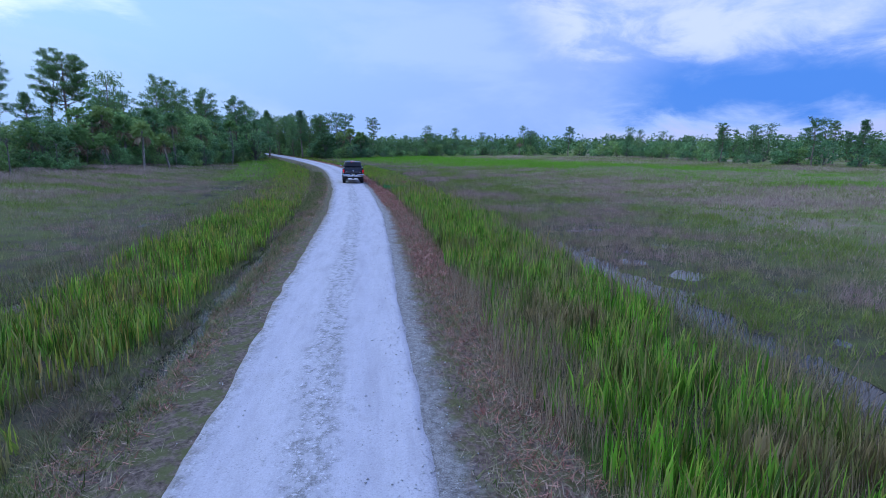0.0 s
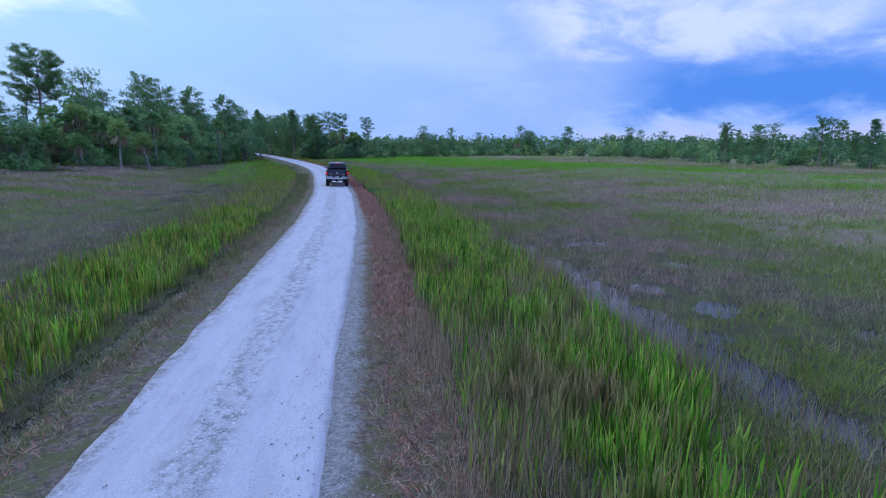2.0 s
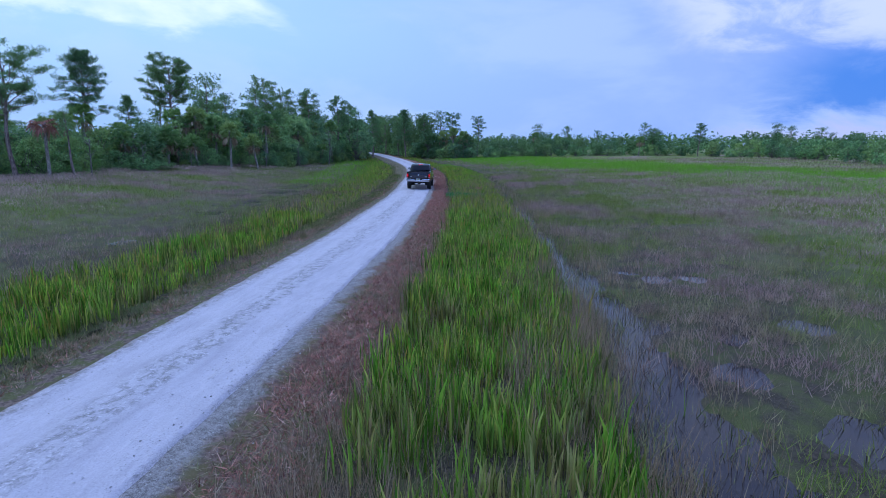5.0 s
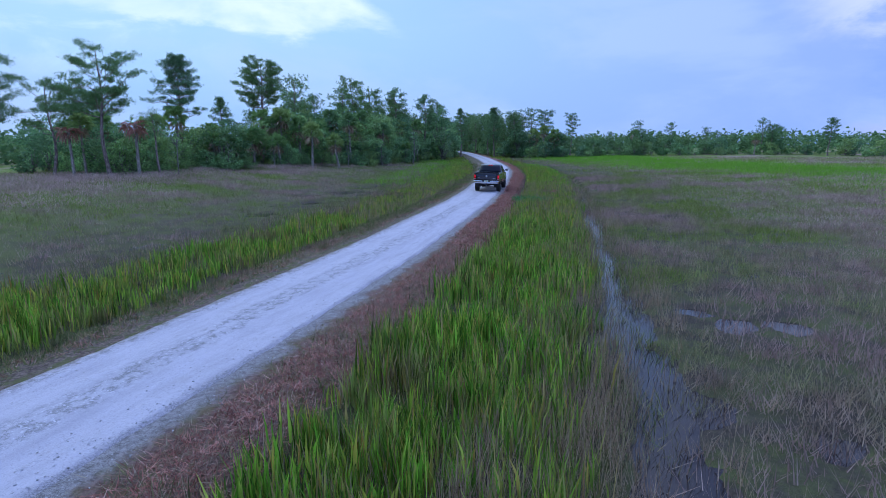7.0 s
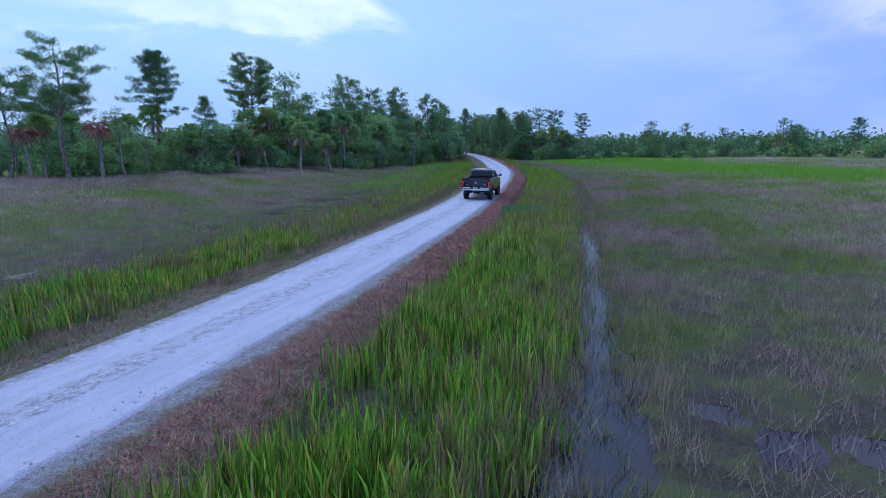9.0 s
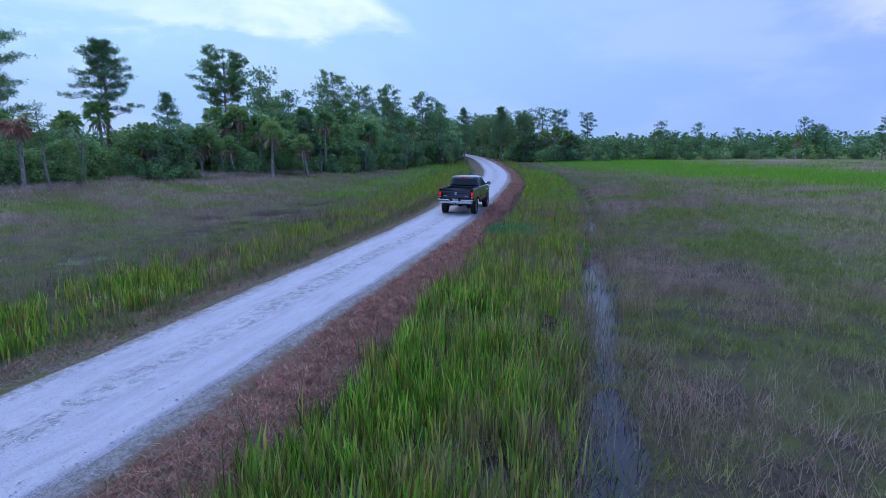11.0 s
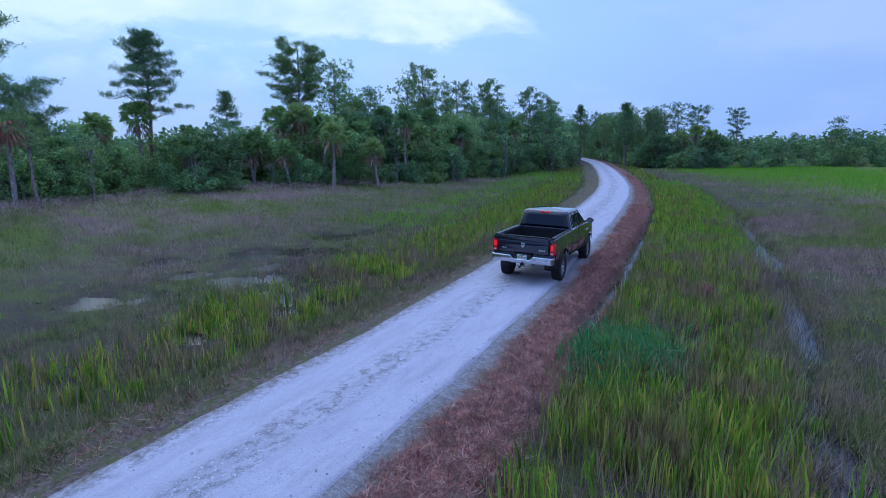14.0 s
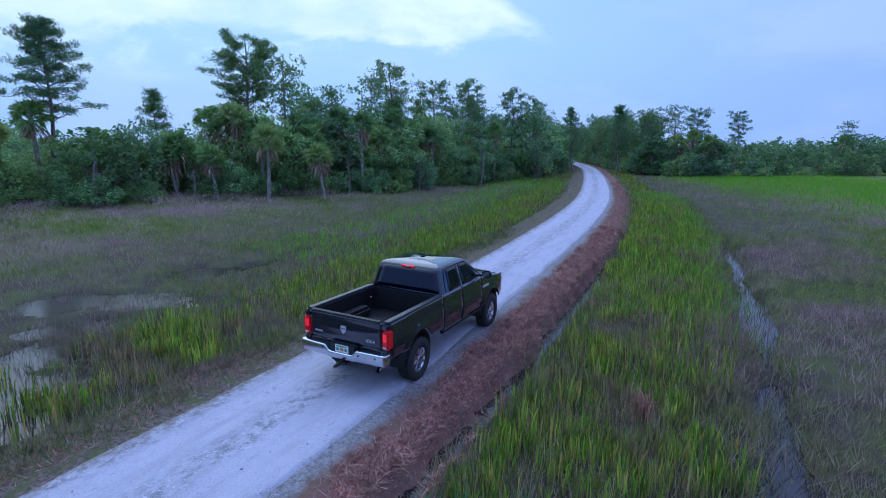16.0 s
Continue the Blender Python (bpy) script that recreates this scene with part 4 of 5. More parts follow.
# ---- the trees that stand out ----
placed = set()


def stand(thing, x, y, turn=0.0, size=1.0, label="", category="tree", group="", sink=0.08):
    """Puts a thing on the ground; its first use moves it, later uses copy it."""
    if abs(float(offset(np.array([x]), np.array([y]))[0])) < 3.0:
        return None
    m = pose(x, y, float(land(np.array([x]), np.array([y]))[0]) - sink, 0, 0, turn)
    if thing.name in placed:
        thing = copy_thing(thing, m)
    else:
        placed.add(thing.name)
        thing.matrix_basis = m
    thing.scale = (size, size, size)
    return tagged(thing, label, category, group)


stand(pine(101, 15.9, 0.54, 4.0, "flat", 34, 0.3, 5, 30, 6, 0.27, 0.06, 0.72), -48.2, 80.3, 20, 1.0, "tall flat-topped pine rising over the thicket", "pine tree")
stand(pine(102, 13.4, 0.50, 3.5, "cone", 46, 0.1, 4, 22, 6, 0.24, 0.05, 0.62), -44.4, 60.8, 0, 1.0, "tall open pine with spreading lower limbs", "pine tree")
stand(pine(103, 11.9, 0.46, 3.8, "flat", 19, -0.5, 5, 30, 6, 0.25, 0.05, 0.66), -39.0, 46.9, 130, 1.0, "old leaning pine with a thick crooked trunk", "pine tree")
stand(pine(104, 9.4, 0.42, 3.2, "flat", 28, 0.2, 4, 30, 6, 0.26, 0.055, 0.85), -49.5, 52.8, 80, 1.0, "rounded green pine behind the leaning one", "pine tree")
stand(pine(106, 8.8, 0.40, 2.9, "flat", 14, 0.3, 4, 26, 6, 0.24, 0.045, 0.6), -43.8, 45.0, 10, 1.0, "thin open pine with ragged limbs", "pine tree")
stand(pine(107, 11.6, 0.40, 3.6, "flat", 20, 0.2, 4, 28, 6, 0.26, 0.05, 0.7), -47.2, 41.8, 60, 1.0, "tall open pine at the end of the thicket", "pine tree")
stand(pine(108, 6.2, 0.62, 1.1, "round", 9, 0.1, 2, 9, 6, 0.26, 0.045, 0.7), -35.4, 49.2, 0, 1.0, "slender sapling with a small tuft of needles", "pine tree")
stand(snag(105, 6.2), -33.3, 103.6, 0, 1.0, "bleached dead trunk standing among the bushes", "dead tree")

pines = [pine(110 + k, t, b, r, s, c, 0.0, 3, 17, 6, 0.30, 0.075, 0.75) for k, (t, b, r, s, c) in enumerate(((12, 0.46, 2.2, "round", 20), (13.5, 0.50, 2.5, "round", 22), (11, 0.34, 2.2, "cone", 24), (10, 0.38, 2.0, "round", 18)))]
low_pines = [pine(120 + k, t, b, r, s, c, 0.0, 2, 8, 5, 0.50, 0.15, 1.2) for k, (t, b, r, s, c) in enumerate(((12, 0.42, 2.0, "round", 16), (13.5, 0.45, 2.3, "round", 18), (11, 0.2, 2.0, "cone", 18)))]
slender = "slender dark green pine in the edge of the woods"
for k, x, y, turn, top in (
    (0, -40.9, 112.5, 0, 14.6), (1, -24.1, 144.5, 40, 11.0), (2, -28.4, 143.5, 90, 12.4), (1, -10.6, 152.0, 10, 10.8), (3, -20.1, 168, 0, 12.4), (0, -41.1, 95.7, 70, 14.5), (3, -45, 109.3, 200, 14.0), (2, -46.1, 69.2, 0, 9.3), (0, -37, 118.9, 0, 13.8), (2, -38.7, 159.6, 0, 13.8),
    (0, -38, 128, 160, 13.0), (1, -33, 146, 75, 12.6), (2, -35.5, 138, 10, 12.0), (0, -36, 150, 0, 12.2), (2, -44, 118, 50, 12.8),
    (1, 57, 95, 0, 7.4), (0, 66, 84, 60, 7.8), (2, 71, 80, 20, 7.4), (3, 44, 148, 80, 8.0), (1, 74, 90, 30, 7.6), (0, 80, 74, 10, 7.8), (2, 62, 104, 200, 6.8), (3, 34, 152, 5, 7.0),
):
    thing = pines[k]
    stand(thing, x, y, turn, top / (12, 13.5, 11, 10)[k], slender, "pine tree", "pines")

rs = np.random.RandomState(9)
EDGE = ((-84, 66), (-62, 58), (-50, 51), (-41, 47.5), (-39.5, 51), (-39.8, 57), (-38.5, 63), (-36.5, 69), (-35, 77), (-34.2, 88), (-34.8, 100), (-35.2, 112), (-36, 126), (-37.5, 140), (-41.5, 152), (-47.5, 164), (-58, 182), (-70, 204))


def along(line, gap, jitter):
    """Places at about even gaps along a line, with the way across it."""
    out = []
    for (x0, y0), (x1, y1) in zip(line, line[1:]):
        span = math.hypot(x1 - x0, y1 - y0)
        for k in range(max(1, round(span / gap))):
            f = (k + rs.uniform(0, 0.9)) / max(1, round(span / gap))
            out.append((x0 + (x1 - x0) * f + rs.normal(0, jitter), y0 + (y1 - y0) * f + rs.normal(0, jitter), -(y1 - y0) / span, (x1 - x0) / span))
    return out


palms = [palm(130 + k, t, c, s, 54, v) for k, (t, c, s, v) in enumerate(((5.2, 1.5, 9, 0.02), (3.9, 1.35, 12, 0.14), (6.6, 1.5, 8, -0.04), (0.5, 1.4, 0, 0.0)))]
sabal = "cabbage palm with a brown skirt of dead fronds"
for k, x, y, turn, size in (
    (0, -33.9, 71.8, 0, 1.0), (1, -32.9, 76.9, 180, 1.0), (2, -34.6, 84, 0, 1.05), (0, -36.5, 73.5, 60, 1.1), (1, -36, 69, 200, 0.9), (2, -41, 72, 100, 1.0), (0, -36, 88, 40, 1.1), (2, -38, 84, 0, 1.1),
    (2, -37, 92, 90, 1.15), (0, -35.5, 97, 140, 1.15), (2, -35, 111, 20, 1.1), (2, -41.6, 46.9, 0, 0.8), (0, -40.6, 62, 10, 0.75), (2, -15, 139, 0, 1.0), (0, -12.5, 138, 50, 1.1),
    (0, -18, 141, 20, 1.1), (2, 5, 146, 70, 0.8), (1, -39, 67, 90, 1.1), (0, 30, 147, 0, 0.8), (2, -46.5, 58, 45, 0.8), (1, -37.2, 77, 45, 1.1), (0, -39.5, 80, 70, 1.2),
):
    back = 0.0 if (x, y) in ((-33.9, 71.8), (-32.9, 76.9)) or x > -30 else 0.5
    stand(palms[k], x - back, y, turn, size, sabal, "palm tree", "palms")
for x, y, nx, ny in along(EDGE[4:12], 2.1, 0.6):
    k = rs.randint(0, 3)
    d = rs.uniform(1.4, 4.6)
    stand(palms[k], x + nx * d, y + ny * d, rs.uniform(0, 360), rs.uniform(0.45, 0.8) + 0.08 * d, sabal, "palm tree", "palms")
rusty = palm(141, 5.4, 1.2, 6, 5)
part("rusty_head", mesh_of("rusty_head", *joined([fan(np.random.RandomState(k), np.array([0, 0, 5.4]), k * 2.4, 0.4 - 0.1 * k, 0.6, 0.85, 1.0) for k in range(12)]), RUST), rusty, "rust-red dead leaves")
stand(rusty, -37.4, 48.6, 0, 0.95, "dying palm with a rust-red withered head", "palm tree", "palms")
stand(rusty, -41.5, 45.3, 90, 0.85, "dying palm with a rust-red withered head", "palm tree", "palms")

# ---- the thicket along the edge of the woods ----
rs = np.random.RandomState(12)
bushes = [broadleaf(150 + k, t, w, n, s, 3, None, "shrub") for k, (t, w, n, s) in enumerate(((3.0, 3.4, 2300, 0.16), (4.2, 3.8, 2900, 0.165), (2.2, 3.0, 1700, 0.15), (5.8, 4.6, 3000, 0.20)))]
oaks = [broadleaf(160 + k, t, w, n, s, 1) for k, (t, w, n, s) in enumerate(((7.0, 5.2, 3300, 0.225), (8.4, 5.6, 3700, 0.23), (9.8, 5.4, 3900, 0.23)))]
low_bushes = [broadleaf(170 + k, t, w, n, s, 3, None, "shrub") for k, (t, w, n, s) in enumerate(((3.0, 4.0, 400, 0.38), (4.2, 4.2, 440, 0.41), (5.8, 5.0, 460, 0.48)))]
low_oaks = [broadleaf(180 + k, t, w, n, s, 1, NEEDLE) for k, (t, w, n, s) in enumerate(((7.0, 5.6, 620, 0.53), (8.4, 5.8, 660, 0.54)))]
green = "dense green shrub at the edge of the woods"
full = "full dark green broad-leaved tree"


def near_side(y):
    return 40 < y < 118


for x, y, nx, ny in along(EDGE, 2.3, 0.5):
    d = rs.uniform(0.2, 1.8)
    k = rs.randint(0, 3)
    stand(bushes[k] if near_side(y) else low_bushes[min(k, 1)], x + nx * d, y + ny * d, rs.uniform(0, 360), rs.uniform(0.7, 1.1), green, "shrub", "shrubs")
for x, y, nx, ny in along(EDGE[3:13], 2.6, 0.7):
    d = rs.uniform(-0.2, 1.0)
    stand(palms[3], x + nx * d, y + ny * d, rs.uniform(0, 360), rs.uniform(0.6, 1.1), "low saw palmetto under the trees", "palmetto", "palmettos")
for x, y, nx, ny in along(EDGE, 2.8, 0.8):
    d = rs.uniform(2.0, 4.5)
    stand(bushes[3] if near_side(y) else low_bushes[2], x + nx * d, y + ny * d, rs.uniform(0, 360), rs.uniform(0.85, 1.2) * (1.2 if 70 < y < 96 else 1.12 if y > 58 else 0.85), green, "shrub", "shrubs")
stand(oaks[2], -46.1, 88.5, 0, 1.28, "tall bright green broad-leaved tree", "tree", "broadleaf trees")
stand(oaks[2], -33.9, 120.7, 90, 1.2, "tall round-headed broad-leaved tree", "tree", "broadleaf trees")
for x, y, nx, ny in along(EDGE, 3.9, 1.0):
    d = rs.uniform(4.0, 8.0)
    low = 1.0 if y > 72 else 0.9 if y > 60 else 0.7
    k = rs.randint(0, 3 if y > 78 else 1)
    stand(oaks[k] if near_side(y) else low_oaks[min(k, 1)], x + nx * d, y + ny * d, rs.uniform(0, 360), rs.uniform(0.8, 1.05) * low, full, "tree", "broadleaf trees")
for k, x, y, size in ((1, -39.5, 79.5, 0.85), (2, -41.5, 84.0, 0.9), (1, -38.6, 88.0, 1.0), (2, -40.0, 93.0, 1.0), (1, -38.2, 98.5, 1.1), (2, -40.5, 103.0, 1.05), (1, -39.0, 108.5, 1.1), (2, -38.4, 115.0, 1.05), (1, -43.5, 148, 1.2), (2, -45.5, 155, 1.15), (1, -49.5, 163, 1.25), (0, -53, 170, 1.3), (2, -57, 177, 1.2), (1, -64, 188, 1.2)):
    stand(oaks[k], x, y, 50 * k + x, size, full, "tree", "broadleaf trees")
for x, y, nx, ny in along(EDGE[8:], 4.2, 1.5):
    d = rs.uniform(5.0, 16.0)
    stand(low_pines[rs.randint(0, 3)], x + nx * d, y + ny * d, rs.uniform(0, 360), rs.uniform(0.78, 1.0), slender, "pine tree", "pines")
for x, y, nx, ny in along(EDGE, 4.6, 2.0):
    d = rs.uniform(8.0, 24.0)
    stand(low_oaks[rs.randint(0, 2)], x + nx * d, y + ny * d, rs.uniform(0, 360), rs.uniform(0.65, 0.9) * (0.8 if y < 75 else 1.0), full, "tree", "broadleaf trees")

# the woods east of the road and round the far side of the marsh
FAR_EDGE = ((-104, 275), (-80, 234), (-56, 196), (-43, 170), (-33.5, 152), (-25, 140), (-14, 134), (-3, 136), (10, 143), (26, 150), (44, 150), (54, 128), (58, 108), (64, 88), (72, 74), (86, 60), (105, 48))
for x, y, nx, ny in along(FAR_EDGE, 2.0, 0.8):
    k = rs.randint(0, 3)
    d = rs.uniform(0.5, 4)
    stand(low_bushes[k], x + nx * d, y + ny * d, rs.uniform(0, 360), rs.uniform(0.5, 0.8), green, "shrub", "shrubs")
for x, y, nx, ny in along(FAR_EDGE[:10], 1.9, 0.8):
    d = rs.uniform(2.5, 9)
    stand(low_oaks[rs.randint(0, 2)], x + nx * d, y + ny * d, rs.uniform(0, 360), rs.uniform(0.65, 0.9) * (1.0 if x < -8 else 0.75), full, "tree", "broadleaf trees")
for x, y, nx, ny in along(FAR_EDGE[:6], 1.5, 1.0):
    d = rs.uniform(1.0, 8)
    stand(low_pines[rs.randint(0, 3)], x + nx * d, y + ny * d, rs.uniform(0, 360), rs.uniform(0.75, 1.0), slender, "pine tree", "pines")
for x, y, nx, ny in along(FAR_EDGE[7:], 3.4, 1.5):
    d = rs.uniform(4, 30)
    stand(low_pines[rs.randint(0, 3)], x + nx * d, y + ny * d, rs.uniform(0, 360), rs.uniform(0.35, 0.68), slender, "pine tree", "pines")
for x, y, nx, ny in along(FAR_EDGE[7:], 2.8, 1.5):
    d = rs.uniform(8, 34)
    stand(low_oaks[rs.randint(0, 2)], x + nx * d, y + ny * d, rs.uniform(0, 360), rs.uniform(0.55, 0.82), full, "tree", "broadleaf trees")

# far woods that close the horizon
rs = np.random.RandomState(31)
ang = np.concatenate([rs.uniform(-1.75, 2.1, 1500), rs.uniform(2.1, 4.53, 300)])
far = 88 + 300 * rs.uniform(0, 1, len(ang)) ** 1.6
fx, fy = 10 + far * np.sin(ang), 68 + far * np.cos(ang)
clear_of_road = np.abs(offset(fx, fy)) > 9
fx, fy = fx[clear_of_road], fy[clear_of_road]
top = rs.uniform(2.6, 6.0, len(fx)) * (1 + np.maximum(np.hypot(fx, fy - 60) - 150, 0) / 500)
blobs = []
for x, y, h, z in zip(fx, fy, top, land(fx, fy)):
    n = 58
    d = rs.normal(0, 1, (n, 3))
    d /= np.linalg.norm(d, axis=1)[:, None]
    c = np.array([x, y, z + h * 0.5]) + d * np.array([h * 0.55, h * 0.55, h * 0.52]) * rs.uniform(0.5, 1.1, n)[:, None]
    blobs.append(leaves(rs, c, 0.80))
stuff("far_woods", blobs, NEEDLE, "distant band of dark green woods", "woods")

# two plants on the east bank that stand out from the rest
rs = np.random.RandomState(77)
fern_x, fern_y = -0.05 + rs.normal(0, 0.5, 520), 48.4 + rs.normal(0, 0.8, 520)
clump = new("fern_clump", mesh_of("fern_clump", *blades(rs, np.repeat(fern_x, 8), np.repeat(fern_y, 8), rs.uniform(0.30, 0.66, 4160), rs.uniform(0.014, 0.034, 4160), 0.8, 0.5), FERN_GREEN))
tagged(clump, "dense blue-green fern clump on the bank", "fern", kind="stuff")
tuft = new("dry_tuft", mesh_of("dry_tuft", *blades(rs, 0.55 + rs.normal(0, 0.09, 60), 54.6 + rs.normal(0, 0.09, 60), rs.uniform(0.4, 0.8, 60), rs.uniform(0.02, 0.04, 60), 0.5, 0.5), RUST))
tagged(tuft, "rust-orange withered tuft among the reeds", "grass tuft")
for x, y, size in ((-37.6, 60.6, 0.5), (-36.2, 66.8, 0.42), (-33.6, 80.5, 0.55), (-33.4, 91, 0.6), (-37.2, 53, 0.6)):
    stand(snag(int(200 + y), 6.2), x, y, 40 * x, size, "pale leaning dead sapling at the edge of the thicket", "dead tree")

# ---- the pickup truck ----
def make_paint():
    m, gr, bsdf = material("black_car_paint", 0.07, 0.0, 0.5)
    at = gr.node("ShaderNodeTexCoord").outputs["Object"]
    dust = gr.math("MULTIPLY", gr.ramp(gr.noise(at, 5.0, 6.0, 0.65), 0.40, 0.75), gr.ramp(gr.node("ShaderNodeSeparateXYZ", {0: at}).outputs[2], 0.85, 0.40, 0.0, 0.35))
    gr.put(gr.mix(dust, (0.004, 0.0065, 0.019), (0.16, 0.15, 0.14)), bsdf.inputs["Base Color"])
    gr.put(gr.ramp(dust, 0.0, 0.6, 0.06, 0.5, False), bsdf.inputs["Roughness"])
    bsdf.inputs["Coat Weight"].default_value, bsdf.inputs["Coat Roughness"].default_value, bsdf.inputs["Coat IOR"].default_value = 1.0, 0.03, 1.5
    return m


def lit(name, colour, power):
    m, gr, bsdf = material(name, 0.15, 0.0, 0.5)
    at = gr.node("ShaderNodeTexCoord").outputs["Object"]
    f = gr.noise(at, 30.0, 2.0)
    gr.put(gr.mix(f, tuple(c * 0.7 for c in colour), colour), bsdf.inputs["Base Color"])
    bsdf.inputs["Emission Color"].default_value, bsdf.inputs["Emission Strength"].default_value = (*colour, 1), power
    return m


PAINT = make_paint()
CHROME = plain("chrome", (0.58, 0.59, 0.62), 0.16, 1.0, 0.5, 0.06, 14.0)
BADGE = plain("satin_badge", (0.55, 0.55, 0.57), 0.3, 0.3, 0.5, 0.06, 20.0)
TRIM = plain("black_trim", (0.016, 0.016, 0.017), 0.55, 0.0, 0.4, 0.3, 20.0, 0.3)
RAIL = plain("rail_cap", (0.035, 0.037, 0.044), 0.32, 0.0, 0.5, 0.2, 20.0)
LINER = plain("bed_liner", (0.010, 0.009, 0.011), 0.6, 0.0, 0.3, 0.4, 12.0, 0.6)
RUBBER = plain("tyre_rubber", (0.030, 0.029, 0.028), 0.85, 0.0, 0.3, 0.35, 15.0, 0.4)
TINTED = plain("tinted_glass", (0.0008, 0.002, 0.010), 0.02, 0.0, 0.5, 0.1, 3.0)
RED_LAMP = lit("red_tail_lamp", (0.42, 0.008, 0.014), 0.22)
BRAKE = lit("brake_lamp", (0.80, 0.02, 0.035), 0.55)
CLEAR_LAMP = plain("clear_lamp", (0.55, 0.40, 0.43), 0.1, 0.0, 0.6, 0.08, 30.0)
PLATE = plain("plate_white", (0.72, 0.74, 0.74), 0.4, 0.0, 0.4, 0.08, 20.0)
PLATE_GREEN = plain("plate_green", (0.05, 0.22, 0.10), 0.4)
PLATE_ORANGE = plain("plate_orange", (0.62, 0.24, 0.06), 0.4)

truck = tagged(new("pickup_truck"), "black crew cab pickup truck parked on the white road", "pickup truck")


def skin(grid, closed=False):
    """Vertices and triangles of a surface through a grid of places."""
    grid = np.asarray(grid, float)
    n, k = grid.shape[:2]
    cols = k if closed else k - 1
    i = (np.arange(n - 1)[:, None] * k + np.arange(cols)[None]).ravel()
    j = (np.arange(n - 1)[:, None] * k + (np.arange(cols)[None] + 1) % k).ravel()
    return grid.reshape(-1, 3), np.concatenate([np.stack([i, j, j + k], 1), np.stack([i, j + k, i + k], 1)])


def surface(name, grid, mat, parent, thick=0.0, label="", closed=False, smooth=True):
    ob = part(name, mesh_of(name, *skin(grid, closed), mat, smooth), parent, label)
    if thick:
        solid = ob.modifiers.new("thickness", "SOLIDIFY")
        solid.thickness, solid.offset = thick, -1.0
    return ob


def block(name, lo, hi, mat, parent, bevel=0.01, label="", taper=None):
    """A box with rounded edges; taper scales its upper end in x and y."""
    bm = bmesh.new()
    bmesh.ops.create_cube(bm, size=1.0)
    lo, hi = Vector(lo), Vector(hi)
    mid, size = (lo + hi) / 2, hi - lo
    for v in bm.verts:
        if taper and v.co.z > 0:
            v.co.x *= taper[0]
            v.co.y *= taper[1]
        v.co = Vector((v.co.x * size.x, v.co.y * size.y, v.co.z * size.z)) + mid
    bmesh.ops.bevel(bm, geom=bm.edges[:], offset=bevel, segments=2, affect="EDGES", clamp_overlap=True)
    me = bpy.data.meshes.new(name)
    bm.to_mesh(me)
    bm.free()
    me.materials.append(mat)
    return part(name, me, parent, label)


def rod(name, path, radius, mat, parent, sides=8, label=""):
    path = np.asarray(path, float)
    return part(name, mesh_of(name, *tube(path, np.full(len(path), radius), sides), mat, True), parent, label)


def lathe(name, profile, mat, parent, segs=40, label=""):
    """A round part about the x axis from pairs of radius and x."""
    a = np.linspace(0, 2 * np.pi, segs, endpoint=False)
    grid = np.array([[(x, r * np.cos(t), r * np.sin(t)) for t in a] for r, x in profile])
    return surface(name, grid, mat, parent, 0.0, label, True)


def half_width(z, y):
    w = np.interp(z, (0.45, 0.60, 0.85, 1.0, 1.08, 1.16, 1.28, 1.40), (0.945, 0.985, 1.005, 1.005, 0.990, 0.975, 0.965, 0.945))
    w = w * (1 - 0.10 * np.clip((y - 4.15) / 0.6, 0, 1) ** 2)
    for axle in (0.0, 3.79):  # flared arches
        r = np.hypot(y - axle, z - 0.42)
        w = w + 0.028 * np.clip(1 - (r - 0.53) / 0.16, 0, 1)
    return w


def side_panel(name, side, y0, y1, sill, top0, top1, cols, parent):
    """One pressed body side between two joints, cut away round the wheels."""
    ys = np.linspace(y0, y1, cols)
    rows = 14
    grid = np.zeros((rows, cols, 3))
    for j, y in enumerate(ys):
        low = sill
        for axle in (0.0, 3.79):
            if abs(y - axle) < 0.53:
                low = max(low, 0.42 + math.sqrt(0.53**2 - (y - axle) ** 2))
        high = top0 + (top1 - top0) * (y - y0) / (y1 - y0)
        for i, z in enumerate(np.linspace(low, high, rows)):
            grid[i, j] = side * half_width(z, y), y, z
    if side < 0:
        grid = grid[:, ::-1]
    return surface(name, grid, PAINT, parent, 0.035)


